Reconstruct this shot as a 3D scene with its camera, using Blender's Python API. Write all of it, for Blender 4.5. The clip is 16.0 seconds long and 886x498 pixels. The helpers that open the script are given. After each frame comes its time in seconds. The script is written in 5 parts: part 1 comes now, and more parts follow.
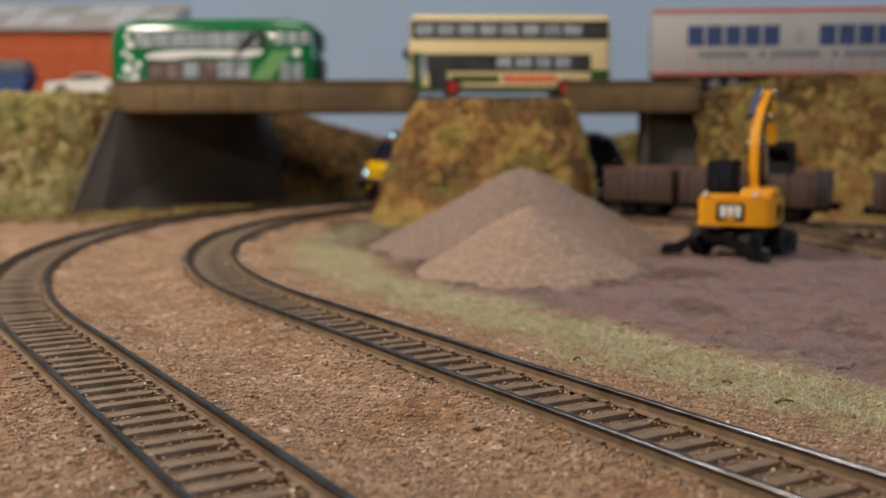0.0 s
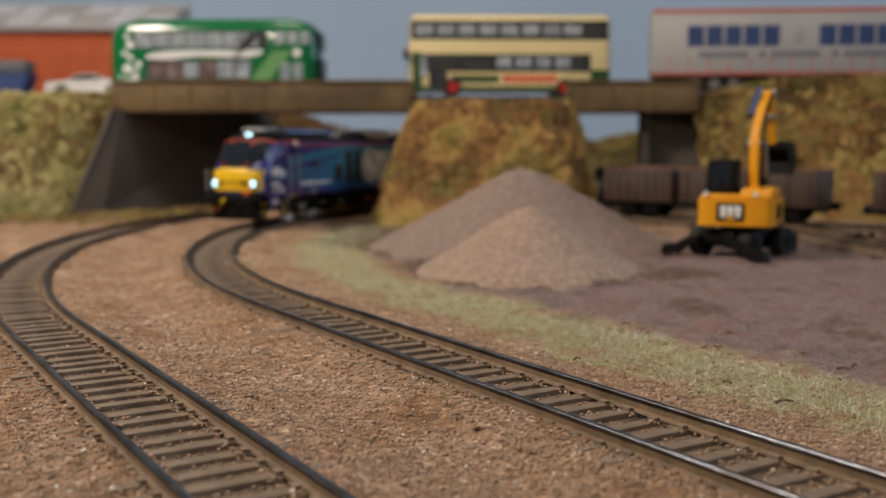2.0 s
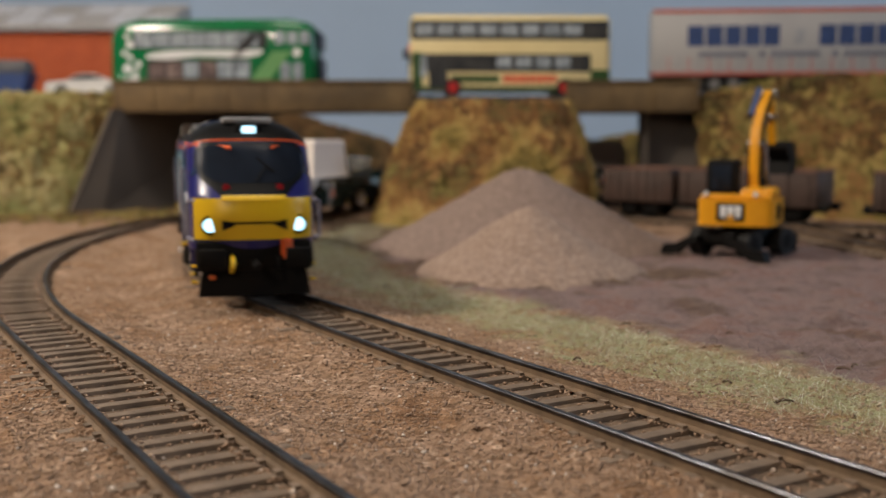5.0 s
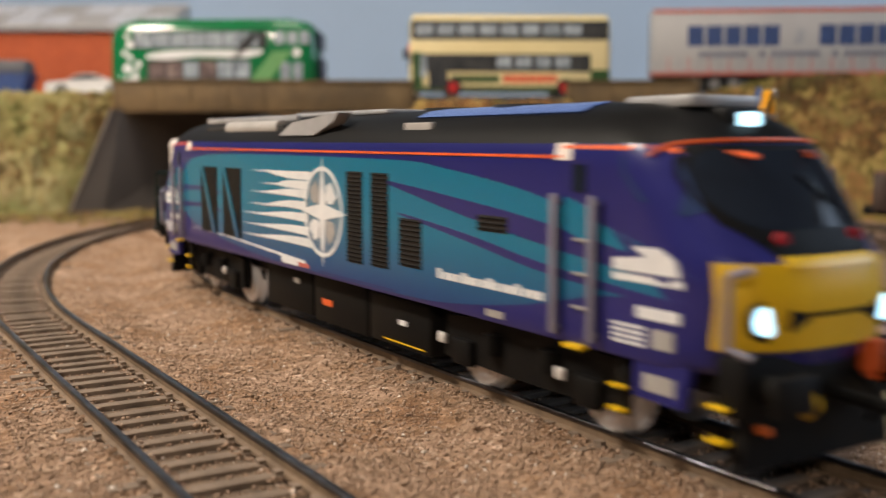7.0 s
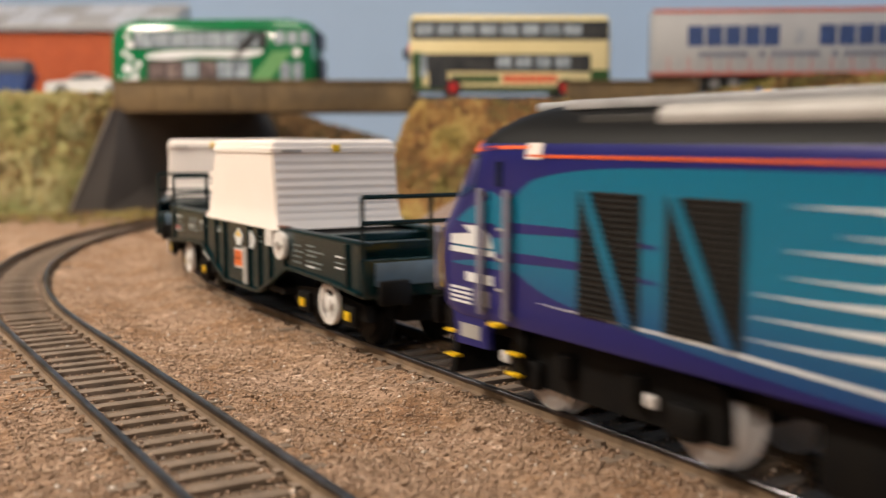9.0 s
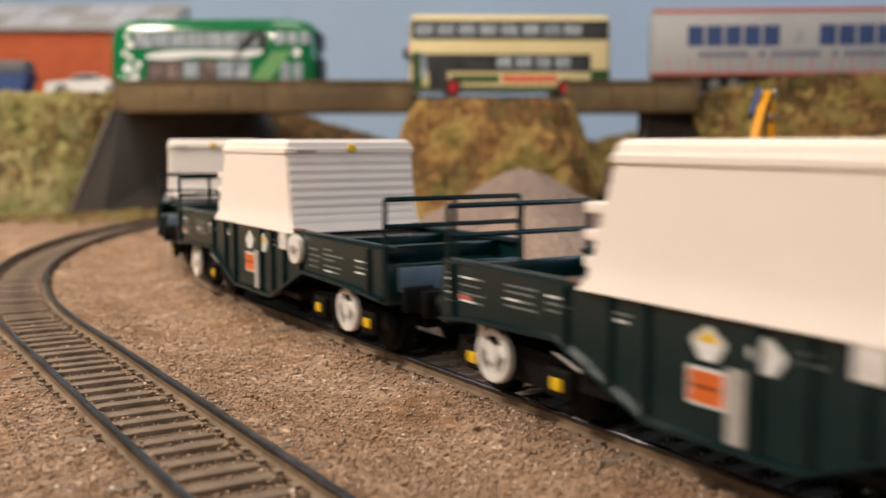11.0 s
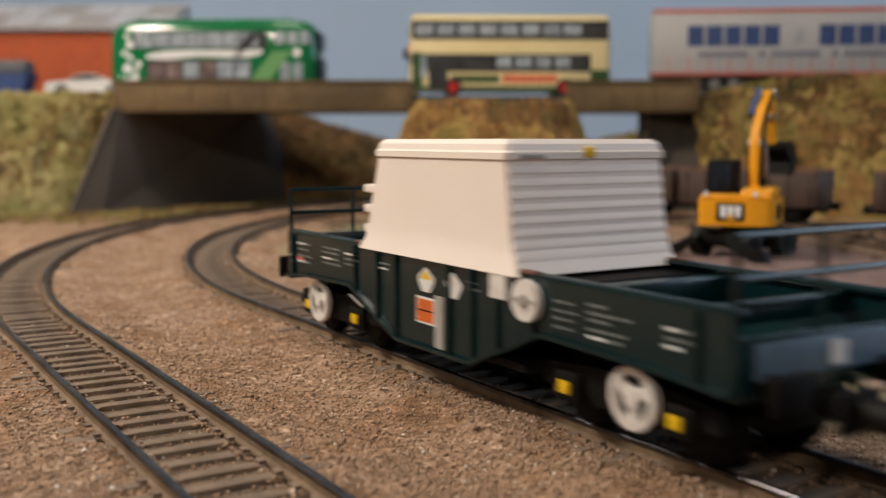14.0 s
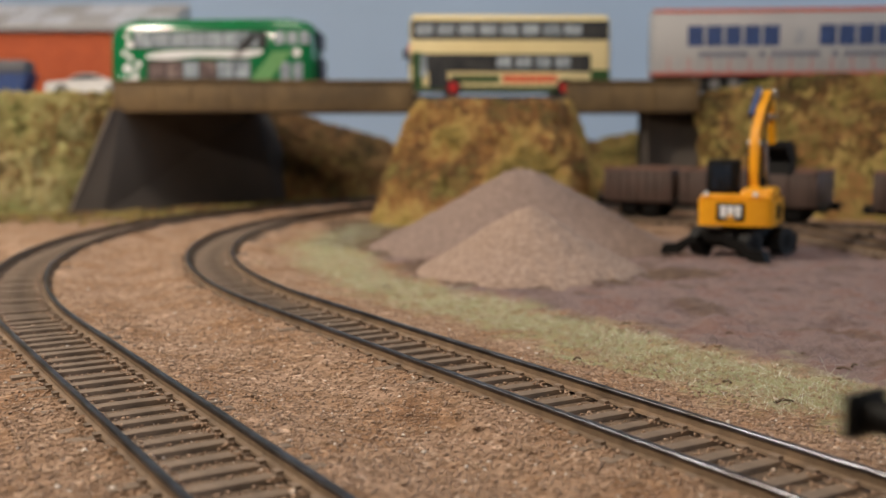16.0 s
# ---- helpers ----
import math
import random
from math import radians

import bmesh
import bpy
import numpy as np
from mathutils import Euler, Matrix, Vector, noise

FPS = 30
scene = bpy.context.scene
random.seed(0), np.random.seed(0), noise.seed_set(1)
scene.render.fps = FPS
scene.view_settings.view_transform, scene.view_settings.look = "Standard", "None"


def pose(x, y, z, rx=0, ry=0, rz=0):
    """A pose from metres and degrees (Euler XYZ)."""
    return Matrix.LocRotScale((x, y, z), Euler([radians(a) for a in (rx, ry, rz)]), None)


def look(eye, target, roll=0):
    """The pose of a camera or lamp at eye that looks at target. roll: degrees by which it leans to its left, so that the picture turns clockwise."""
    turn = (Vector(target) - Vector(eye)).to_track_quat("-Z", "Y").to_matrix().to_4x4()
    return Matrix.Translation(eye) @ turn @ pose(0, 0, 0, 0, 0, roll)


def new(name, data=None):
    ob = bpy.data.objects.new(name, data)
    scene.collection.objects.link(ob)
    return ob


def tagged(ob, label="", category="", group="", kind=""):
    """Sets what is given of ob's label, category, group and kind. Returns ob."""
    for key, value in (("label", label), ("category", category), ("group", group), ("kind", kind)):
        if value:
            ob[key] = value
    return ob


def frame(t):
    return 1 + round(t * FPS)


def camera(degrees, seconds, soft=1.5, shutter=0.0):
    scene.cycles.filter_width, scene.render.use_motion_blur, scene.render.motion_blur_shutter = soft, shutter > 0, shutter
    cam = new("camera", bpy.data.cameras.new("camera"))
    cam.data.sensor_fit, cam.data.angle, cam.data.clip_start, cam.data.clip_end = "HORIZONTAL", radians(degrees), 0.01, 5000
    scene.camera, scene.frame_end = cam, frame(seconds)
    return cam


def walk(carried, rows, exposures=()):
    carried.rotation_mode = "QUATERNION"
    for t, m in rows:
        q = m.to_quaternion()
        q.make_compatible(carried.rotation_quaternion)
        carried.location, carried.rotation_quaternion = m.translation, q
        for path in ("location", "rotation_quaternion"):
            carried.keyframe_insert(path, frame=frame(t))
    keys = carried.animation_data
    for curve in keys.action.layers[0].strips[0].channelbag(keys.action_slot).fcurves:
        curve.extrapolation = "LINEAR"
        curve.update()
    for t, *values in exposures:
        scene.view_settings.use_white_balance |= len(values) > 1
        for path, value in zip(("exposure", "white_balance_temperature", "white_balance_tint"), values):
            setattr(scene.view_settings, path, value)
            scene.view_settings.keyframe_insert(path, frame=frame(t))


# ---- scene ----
K = 0.001                      # the layout is modelled in millimetres
RAIL = 4.5                     # rail top above the ground
cam = camera(46.6, 16.0, soft=1.35, shutter=0.85)
cam.data.dof.use_dof = True
cam.data.dof.focus_distance = 0.195
cam.data.dof.aperture_fstop = 19.0
EYE = pose(0, 0, 0.04924, 90 - 6.05)
walk(cam, [(0.0, EYE), (16.0, EYE)], exposures=[(0.0, -0.20), (2.0, -0.28), (4.0, -0.35), (6.3, -0.18), (7.0, 0.16), (8.0, 0.20), (9.2, 0.24), (11.3, 0.13), (12.0, -0.03), (13.3, -0.02), (14.0, -0.13), (15.0, 0.10), (15.5, 0.10), (16.0, -0.05)])

# ---- light ----
world = bpy.data.worlds.new("room_air")
scene.world = world
world.use_nodes = True
world.node_tree.nodes["Background"].inputs[0].default_value = (0.75, 0.85, 1.0, 1)
world.node_tree.nodes["Background"].inputs[1].default_value = 0.03


def area(name, eye, target, sx, sy, watts, colour):
    li = bpy.data.lights.new(name, "AREA")
    li.shape, li.size, li.size_y, li.energy, li.color = "RECTANGLE", sx, sy, watts, colour
    ob = new(name, li)
    ob.matrix_world = look(eye, target)
    return ob


# No lamp is known here: unseen key light added to match the left-hand shading.
area("left_key_light", (-0.58, 0.26, 0.58), (-0.02, 0.38, 0), 0.13, 0.10, 7.4, (1.0, 0.88, 0.74))
area("ceiling_lamp", (0.0, 0.16, 1.34), (0.0, 0.40, 0), 0.6, 0.3, 7.5, (1.0, 0.89, 0.77))
area("room_lamp", (-0.35, -1.2, 0.72), (-0.1, 0.6, 0.05), 0.12, 0.12, 5.0, (1.0, 0.86, 0.72))
area("window_light", (1.75, 0.35, 0.7), (0.1, 0.4, 0.05), 0.9, 0.8, 12.0, (0.62, 0.78, 1.0))


# ---- materials ----
def mat(name, col, rough=0.6, metal=0.0, col2=None, scale=150, bump=0.15, bscale=700, amt=1.0, spec=0.5, coat=0.0, detail=5):
    m = bpy.data.materials.new(name)
    m.use_nodes = True
    nt, b = m.node_tree, m.node_tree.nodes["Principled BSDF"]
    if col2 is None:
        col2 = tuple(c * 0.72 for c in col)
    tc = nt.nodes.new("ShaderNodeTexCoord")
    n1 = nt.nodes.new("ShaderNodeTexNoise")
    n1.inputs["Scale"].default_value, n1.inputs["Detail"].default_value = scale, detail
    n1.inputs["Roughness"].default_value = 0.6
    ramp = nt.nodes.new("ShaderNodeValToRGB")
    ramp.color_ramp.elements[0].position, ramp.color_ramp.elements[1].position = 0.5 - 0.18 * amt, 0.5 + 0.18 * amt
    ramp.color_ramp.elements[0].color, ramp.color_ramp.elements[1].color = (*col2, 1), (*col, 1)
    n2 = nt.nodes.new("ShaderNodeTexNoise")
    n2.inputs["Scale"].default_value, n2.inputs["Detail"].default_value = bscale, 3
    bp = nt.nodes.new("ShaderNodeBump")
    bp.inputs["Strength"].default_value, bp.inputs["Distance"].default_value = bump, 0.0005
    nt.links.new(tc.outputs["Object"], n1.inputs["Vector"])
    nt.links.new(tc.outputs["Object"], n2.inputs["Vector"])
    nt.links.new(n1.outputs["Fac"], ramp.inputs["Fac"])
    nt.links.new(ramp.outputs["Color"], b.inputs["Base Color"])
    nt.links.new(n2.outputs["Fac"], bp.inputs["Height"])
    nt.links.new(bp.outputs["Normal"], b.inputs["Normal"])
    b.inputs["Roughness"].default_value, b.inputs["Metallic"].default_value = rough, metal
    b.inputs["Specular IOR Level"].default_value = spec
    b.inputs["Coat Weight"].default_value = coat
    return m


def glow(name, col, strength):
    m = bpy.data.materials.new(name)
    m.use_nodes = True
    b = m.node_tree.nodes["Principled BSDF"]
    b.inputs["Base Color"].default_value = (*col, 1)
    b.inputs["Emission Color"].default_value = (*col, 1)
    b.inputs["Emission Strength"].default_value = strength
    return m


PAL = dict(
    purple=mat("purple_blue_paint", (0.019, 0.020, 0.155), 0.28, col2=(0.015, 0.016, 0.125), scale=60, bump=0.02),
    teal=mat("teal_paint", (0.0, 0.155, 0.27), 0.28, col2=(0.0, 0.125, 0.23), scale=50, bump=0.02),
    roofblack=mat("satin_black_paint", (0.004, 0.004, 0.0045), 0.5, bump=0.05, spec=0.13),
    black=mat("black_plastic", (0.0035, 0.0035, 0.004), 0.6, col2=(0.007, 0.006, 0.005), scale=200, bump=0.1, spec=0.14),
    grille=mat("dark_grille", (0.02, 0.018, 0.016), 0.6, bump=0.05),
    yellow=mat("warning_yellow_paint", (0.80, 0.52, 0.01), 0.35, col2=(0.72, 0.45, 0.01), scale=60, bump=0.02),
    orange=mat("orange_red_paint", (0.85, 0.14, 0.03), 0.4, bump=0.02),
    white=mat("white_print", (0.80, 0.80, 0.80), 0.4, col2=(0.68, 0.69, 0.70), scale=300, bump=0.02),
    grey=mat("grey_paint", (0.42, 0.42, 0.43), 0.4, bump=0.03),
    rail=mat("grey_handrail", (0.24, 0.23, 0.30), 0.35, bump=0.02),
    # Blue stands for the light gleaming along the locomotive's roof edge.
    bluesheen=mat("blue_sheen_metal", (0.16, 0.30, 0.85), 0.2, metal=0.85, col2=(0.12, 0.24, 0.75), scale=40, bump=0.02),
    steel=mat("bright_steel", (0.55, 0.55, 0.56), 0.25, metal=1.0, bump=0.05),
    glass=mat("dark_window_glass", (0.012, 0.015, 0.022), 0.12, col2=(0.018, 0.025, 0.04), scale=40, bump=0.0, spec=0.07),
    lamp=glow("lit_headlight", (0.50, 0.84, 1.0), 2.6),
    sideglass=mat("side_window_glass", (0.02, 0.035, 0.09), 0.12, col2=(0.03, 0.05, 0.13), scale=40, bump=0.0, spec=0.6),
    taillamp=mat("red_lens", (0.35, 0.01, 0.02), 0.2, bump=0.0),
    green=mat("dark_green_paint", (0.0015, 0.0175, 0.020), 0.26, col2=(0.0012, 0.0135, 0.016), scale=80, bump=0.03),
    cream=mat("cream_flask_paint", (0.87, 0.79, 0.735), 0.45, col2=(0.84, 0.755, 0.695), scale=40, bump=0.05),
    wheelwhite=mat("white_wheel_paint", (0.78, 0.76, 0.74), 0.45, col2=(0.62, 0.58, 0.55), scale=400, bump=0.05),
    hazard=mat("orange_plate", (0.80, 0.17, 0.03), 0.45, bump=0.02),
    greyplate=mat("weathered_grey_plate", (0.42, 0.40, 0.38), 0.5, col2=(0.33, 0.31, 0.29), scale=150),
    bluegrey=mat("pale_blue_grey_plate", (0.13, 0.20, 0.28), 0.4, bump=0.02),
)


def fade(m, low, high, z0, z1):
    """A colour fade up the side of the locomotive, darker towards the bottom."""
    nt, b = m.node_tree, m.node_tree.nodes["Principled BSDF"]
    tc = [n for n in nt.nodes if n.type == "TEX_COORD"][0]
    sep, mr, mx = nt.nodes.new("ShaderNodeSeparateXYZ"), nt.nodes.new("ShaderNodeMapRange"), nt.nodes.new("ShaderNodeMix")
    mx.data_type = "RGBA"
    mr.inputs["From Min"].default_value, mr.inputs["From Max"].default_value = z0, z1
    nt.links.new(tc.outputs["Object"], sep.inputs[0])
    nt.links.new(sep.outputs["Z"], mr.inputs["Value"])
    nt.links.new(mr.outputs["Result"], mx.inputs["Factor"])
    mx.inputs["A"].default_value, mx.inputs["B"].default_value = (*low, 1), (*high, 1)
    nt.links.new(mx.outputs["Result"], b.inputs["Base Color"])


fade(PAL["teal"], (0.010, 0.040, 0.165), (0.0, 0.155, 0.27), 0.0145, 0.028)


# ---- building helpers ----
def finish(bm, name, material, parent=None, label="", smooth=30):
    me = bpy.data.meshes.new(name)
    bmesh.ops.recalc_face_normals(bm, faces=bm.faces)
    bmesh.ops.scale(bm, vec=(K, K, K), verts=bm.verts)
    bm.to_mesh(me)
    bm.free()
    for mm in (material if isinstance(material, (list, tuple)) else [material]):
        me.materials.append(mm)
    if smooth:
        me.shade_smooth()
        me.set_sharp_from_angle(angle=radians(smooth))
    ob = new(name, me)
    if parent is not None:
        ob.parent = parent
    if label:
        tagged(ob, label)
    return ob


def part(name, bm, material, parent, label=""):
    return finish(bm, name, material, parent, label)


def thing(name, label, category, group="", m=None):
    ob = new(name)
    ob.empty_display_size = 0.005
    tagged(ob, label, category, group)
    if m is not None:
        ob.matrix_basis = m
    return ob


def at(x, y, z, rz=0, rx=0, ry=0):
    return pose(x * K, y * K, z * K, rx, ry, rz)


def B():
    return bmesh.new()


def box(bm, x0, x1, y0, y1, z0, z1, bev=0.0, m=None, mi=0):
    r = bmesh.ops.create_cube(bm, size=1.0)
    vs = r["verts"]
    bmesh.ops.scale(bm, vec=(x1 - x0, y1 - y0, z1 - z0), verts=vs)
    bmesh.ops.translate(bm, vec=((x0 + x1) / 2, (y0 + y1) / 2, (z0 + z1) / 2), verts=vs)
    fs = list({f for v in vs for f in v.link_faces})
    for f in fs:
        f.material_index = mi
    if bev:
        es = list({e for v in vs for e in v.link_edges})
        o = bmesh.ops.bevel(bm, geom=es, offset=bev, segments=2, affect="EDGES", profile=0.5)
        vs = list({v for f in o["faces"] for v in f.verts} | {v for v in vs if v.is_valid})
        for f in o["faces"]:
            f.material_index = mi
    if m is not None:
        bmesh.ops.transform(bm, matrix=m, verts=[v for v in vs if v.is_valid])
    return bm


def cyl(bm, p, axis, r, h, seg=16, r2=None, mi=0):
    """A cylinder of length h whose middle is p, along 'x', 'y' or 'z'."""
    rot = {"z": Matrix(), "x": Matrix.Rotation(radians(90), 4, "Y"), "y": Matrix.Rotation(radians(-90), 4, "X")}[axis]
    o = bmesh.ops.create_cone(bm, cap_ends=True, segments=seg, radius1=r, radius2=r if r2 is None else r2, depth=h, matrix=Matrix.Translation(p) @ rot)
    for f in {f for v in o["verts"] for f in v.link_faces}:
        f.material_index = mi
    return bm


def rod(bm, a, b, r, seg=8):
    a, b = Vector(a), Vector(b)
    q = (b - a).to_track_quat("Z", "Y").to_matrix().to_4x4()
    bmesh.ops.create_cone(bm, cap_ends=True, segments=seg, radius1=r, radius2=r, depth=(b - a).length, matrix=Matrix.Translation((a + b) / 2) @ q)
    return bm


def tube(bm, pts, r, seg=6):
    """One bent tube through the given points."""
    pts = [Vector(p) for p in pts]
    rings = []
    for i, p in enumerate(pts):
        q = (pts[min(i + 1, len(pts) - 1)] - pts[max(i - 1, 0)]).to_track_quat("Z", "Y")
        rings.append([bm.verts.new(p + q @ Vector((r * math.cos(6.28319 * k / seg), r * math.sin(6.28319 * k / seg), 0))) for k in range(seg)])
    for a, b in zip(rings, rings[1:]):
        for k in range(seg):
            bm.faces.new((a[k], a[(k + 1) % seg], b[(k + 1) % seg], b[k]))
    bm.faces.new(rings[0])
    bm.faces.new(rings[-1])
    return bm


def prism(bm, outline, axis, a0, a1, mi=0):
    """An outline of (u, v) drawn out from a0 to a1 along axis: 'y' takes (x, z), 'x' takes (y, z), 'z' takes (x, y)."""
    def w(u, v, a):
        return {"y": (u, a, v), "x": (a, u, v), "z": (u, v, a)}[axis]
    lo = [bm.verts.new(w(u, v, a0)) for u, v in outline]
    hi = [bm.verts.new(w(u, v, a1)) for u, v in outline]
    n = len(outline)
    fs = [bm.faces.new(lo), bm.faces.new(hi)]
    for i in range(n):
        fs.append(bm.faces.new((lo[i], lo[(i + 1) % n], hi[(i + 1) % n], hi[i])))
    for f in fs:
        f.material_index = mi
    return bm


def smooth_path(pts, n=8):
    """A soft line through the given points."""
    out = []
    for i in range(len(pts) - 1):
        p0, p1, p2, p3 = pts[max(i - 1, 0)], pts[i], pts[i + 1], pts[min(i + 2, len(pts) - 1)]
        for k in range(n):
            t = k / n
            out.append(tuple(0.5 * (2 * b + (c - a) * t + (2 * a - 5 * b + 4 * c - d) * t * t + (3 * b - a - 3 * c + d) * t ** 3)
                             for a, b, c, d in zip(p0, p1, p2, p3)))
    out.append(tuple(pts[-1]))
    return out


# ---- the running lines: a straight that turns into a concentric curve ----
AL = radians(31.65)
CURVE = Vector((292.9, 494.0))
DIR = Vector((math.sin(AL), -math.cos(AL)))
NRM = Vector((math.cos(AL), math.sin(AL)))
R_IN, R_OUT = 395.4, 461.2
GAP = R_OUT - R_IN


def line(s, R=R_IN, lat=0.0):
    """Place and heading at s along a line; s = 0 where the curve ends, growing towards the straight."""
    if s >= 0:
        p, t = CURVE - NRM * R + DIR * s, DIR
    else:
        g = math.atan2(-NRM.y, -NRM.x) + s / R
        p = CURVE + Vector((math.cos(g), math.sin(g))) * R
        t = Vector((-math.sin(g), math.cos(g)))
    return p + lat * Vector((-t.y, t.x)), t


def inset(x, y):
    """How far (x, y) lies inside the inner line's centre, towards the yard."""
    p = Vector((x, y)) - CURVE
    along = p.dot(DIR)
    if along >= 0:
        return R_IN + p.dot(NRM)
    return R_IN - p.length


# ---- scenery materials ----
def ground_material():
    m = bpy.data.materials.new("ballast_and_yard_earth")
    m.use_nodes = True
    nt, b = m.node_tree, m.node_tree.nodes["Principled BSDF"]
    N, L = nt.nodes.new, nt.links.new
    tc = N("ShaderNodeTexCoord")

    def nz(scale, detail, rough=0.6):
        n = N("ShaderNodeTexNoise")
        n.inputs["Scale"].default_value, n.inputs["Detail"].default_value, n.inputs["Roughness"].default_value = scale, detail, rough
        L(tc.outputs["Object"], n.inputs["Vector"])
        return n

    def ramp(src, stops):
        r = N("ShaderNodeValToRGB")
        while len(r.color_ramp.elements) < len(stops):
            r.color_ramp.elements.new(0.5)
        for e, (p, c) in zip(r.color_ramp.elements, stops):
            e.position, e.color = p, (*c, 1)
        L(src, r.inputs["Fac"])
        return r
    grain = N("ShaderNodeTexVoronoi")
    grain.inputs["Scale"].default_value = 800
    L(tc.outputs["Object"], grain.inputs["Vector"])
    cell = N("ShaderNodeSeparateColor")
    L(grain.outputs["Color"], cell.inputs["Color"])
    bal = ramp(cell.outputs[0], [(0.0, (0.19, 0.122, 0.08)), (0.4, (0.325, 0.217, 0.15)), (0.88, (0.39, 0.268, 0.192)), (1.0, (0.56, 0.42, 0.33))])
    big = ramp(nz(48, 9, 0.68).outputs["Fac"], [(0.30, (0.58, 0.45, 0.33)), (0.43, (0.95, 0.84, 0.70)), (0.53, (1.06, 1.04, 1.0)), (0.68, (1.34, 1.32, 1.32))])
    mid = ramp(nz(300, 7, 0.68).outputs["Fac"], [(0.30, (0.42, 0.37, 0.30)), (0.42, (0.93, 0.90, 0.86)), (0.55, (1.08, 1.07, 1.06)), (0.70, (1.45, 1.43, 1.42))])
    mul = N("ShaderNodeMix")
    mul.data_type, mul.blend_type = "RGBA", "MULTIPLY"
    mul.inputs["Factor"].default_value = 1.0
    L(bal.outputs["Color"], mul.inputs["A"])
    L(big.outputs["Color"], mul.inputs["B"])
    mul2 = N("ShaderNodeMix")
    mul2.data_type, mul2.blend_type = "RGBA", "MULTIPLY"
    mul2.inputs["Factor"].default_value = 1.0
    L(mul.outputs["Result"], mul2.inputs["A"])
    L(mid.outputs["Color"], mul2.inputs["B"])
    yard = ramp(nz(48, 9, 0.72).outputs["Fac"], [(0.30, (0.08, 0.046, 0.04)), (0.40, (0.18, 0.122, 0.113)), (0.50, (0.25, 0.182, 0.17)), (0.58, (0.215, 0.125, 0.108)), (0.64, (0.27, 0.195, 0.18)), (0.76, (0.36, 0.275, 0.25))])
    at_ = N("ShaderNodeAttribute")
    at_.attribute_name = "yard"
    mx = N("ShaderNodeMix")
    mx.data_type = "RGBA"
    L(at_.outputs["Fac"], mx.inputs["Factor"])
    L(mul2.outputs["Result"], mx.inputs["A"])
    L(yard.outputs["Color"], mx.inputs["B"])
    vg = N("ShaderNodeAttribute")
    vg.attribute_name = "verge"
    green = ramp(nz(180, 6).outputs["Fac"], [(0.33, (0.36, 0.22, 0.10)), (0.44, (0.36, 0.29, 0.14)), (0.55, (0.33, 0.35, 0.18)), (0.70, (0.50, 0.48, 0.30))])
    mv = N("ShaderNodeMix")
    mv.data_type = "RGBA"
    L(vg.outputs["Fac"], mv.inputs["Factor"])
    L(mx.outputs["Result"], mv.inputs["A"])
    L(green.outputs["Color"], mv.inputs["B"])
    dp = N("ShaderNodeAttribute")
    dp.attribute_name = "damp"
    earth = ramp(nz(150, 7, 0.7).outputs["Fac"], [(0.32, (0.045, 0.027, 0.016)), (0.5, (0.115, 0.072, 0.045)), (0.7, (0.20, 0.135, 0.085))])
    md = N("ShaderNodeMix")
    md.data_type = "RGBA"
    L(dp.outputs["Fac"], md.inputs["Factor"])
    L(mv.outputs["Result"], md.inputs["A"])
    L(earth.outputs["Color"], md.inputs["B"])
    L(md.outputs["Result"], b.inputs["Base Color"])
    bp = N("ShaderNodeBump")
    bp.inputs["Strength"].default_value, bp.inputs["Distance"].default_value = 0.8, 0.0006
    L(grain.outputs["Distance"], bp.inputs["Height"])
    bp2 = N("ShaderNodeBump")
    bp2.inputs["Strength"].default_value, bp2.inputs["Distance"].default_value = 0.9, 0.0017
    L(nz(340, 8, 0.7).outputs["Fac"], bp2.inputs["Height"])
    L(bp.outputs["Normal"], bp2.inputs["Normal"])
    L(bp2.outputs["Normal"], b.inputs["Normal"])
    b.inputs["Roughness"].default_value = 0.88
    b.inputs["Specular IOR Level"].default_value = 0.3
    return m


def island_material(name, stops, rough=0.85, sheen=0.0):
    """Colour by piece: each loose piece of the mesh takes its own tint."""
    m = bpy.data.materials.new(name)
    m.use_nodes = True
    nt, b = m.node_tree, m.node_tree.nodes["Principled BSDF"]
    g = nt.nodes.new("ShaderNodeNewGeometry")
    r = nt.nodes.new("ShaderNodeValToRGB")
    while len(r.color_ramp.elements) < len(stops):
        r.color_ramp.elements.new(0.5)
    for e, (p, c) in zip(r.color_ramp.elements, stops):
        e.position, e.color = p, (*c, 1)
    nt.links.new(g.outputs["Random Per Island"], r.inputs["Fac"])
    nt.links.new(r.outputs["Color"], b.inputs["Base Color"])
    b.inputs["Roughness"].default_value = rough
    return m


def patchy(name, stops, scale, rough=0.9, bump=0.6, bscale=500):
    m = mat(name, (1, 1, 1), rough, scale=scale, bump=bump, bscale=bscale, detail=8)
    r = [n for n in m.node_tree.nodes if n.type == "VALTORGB"][0]
    while len(r.color_ramp.elements) < len(stops):
        r.color_ramp.elements.new(0.5)
    for e, (p, c) in zip(r.color_ramp.elements, stops):
        e.position, e.color = p, (*c, 1)
    return m


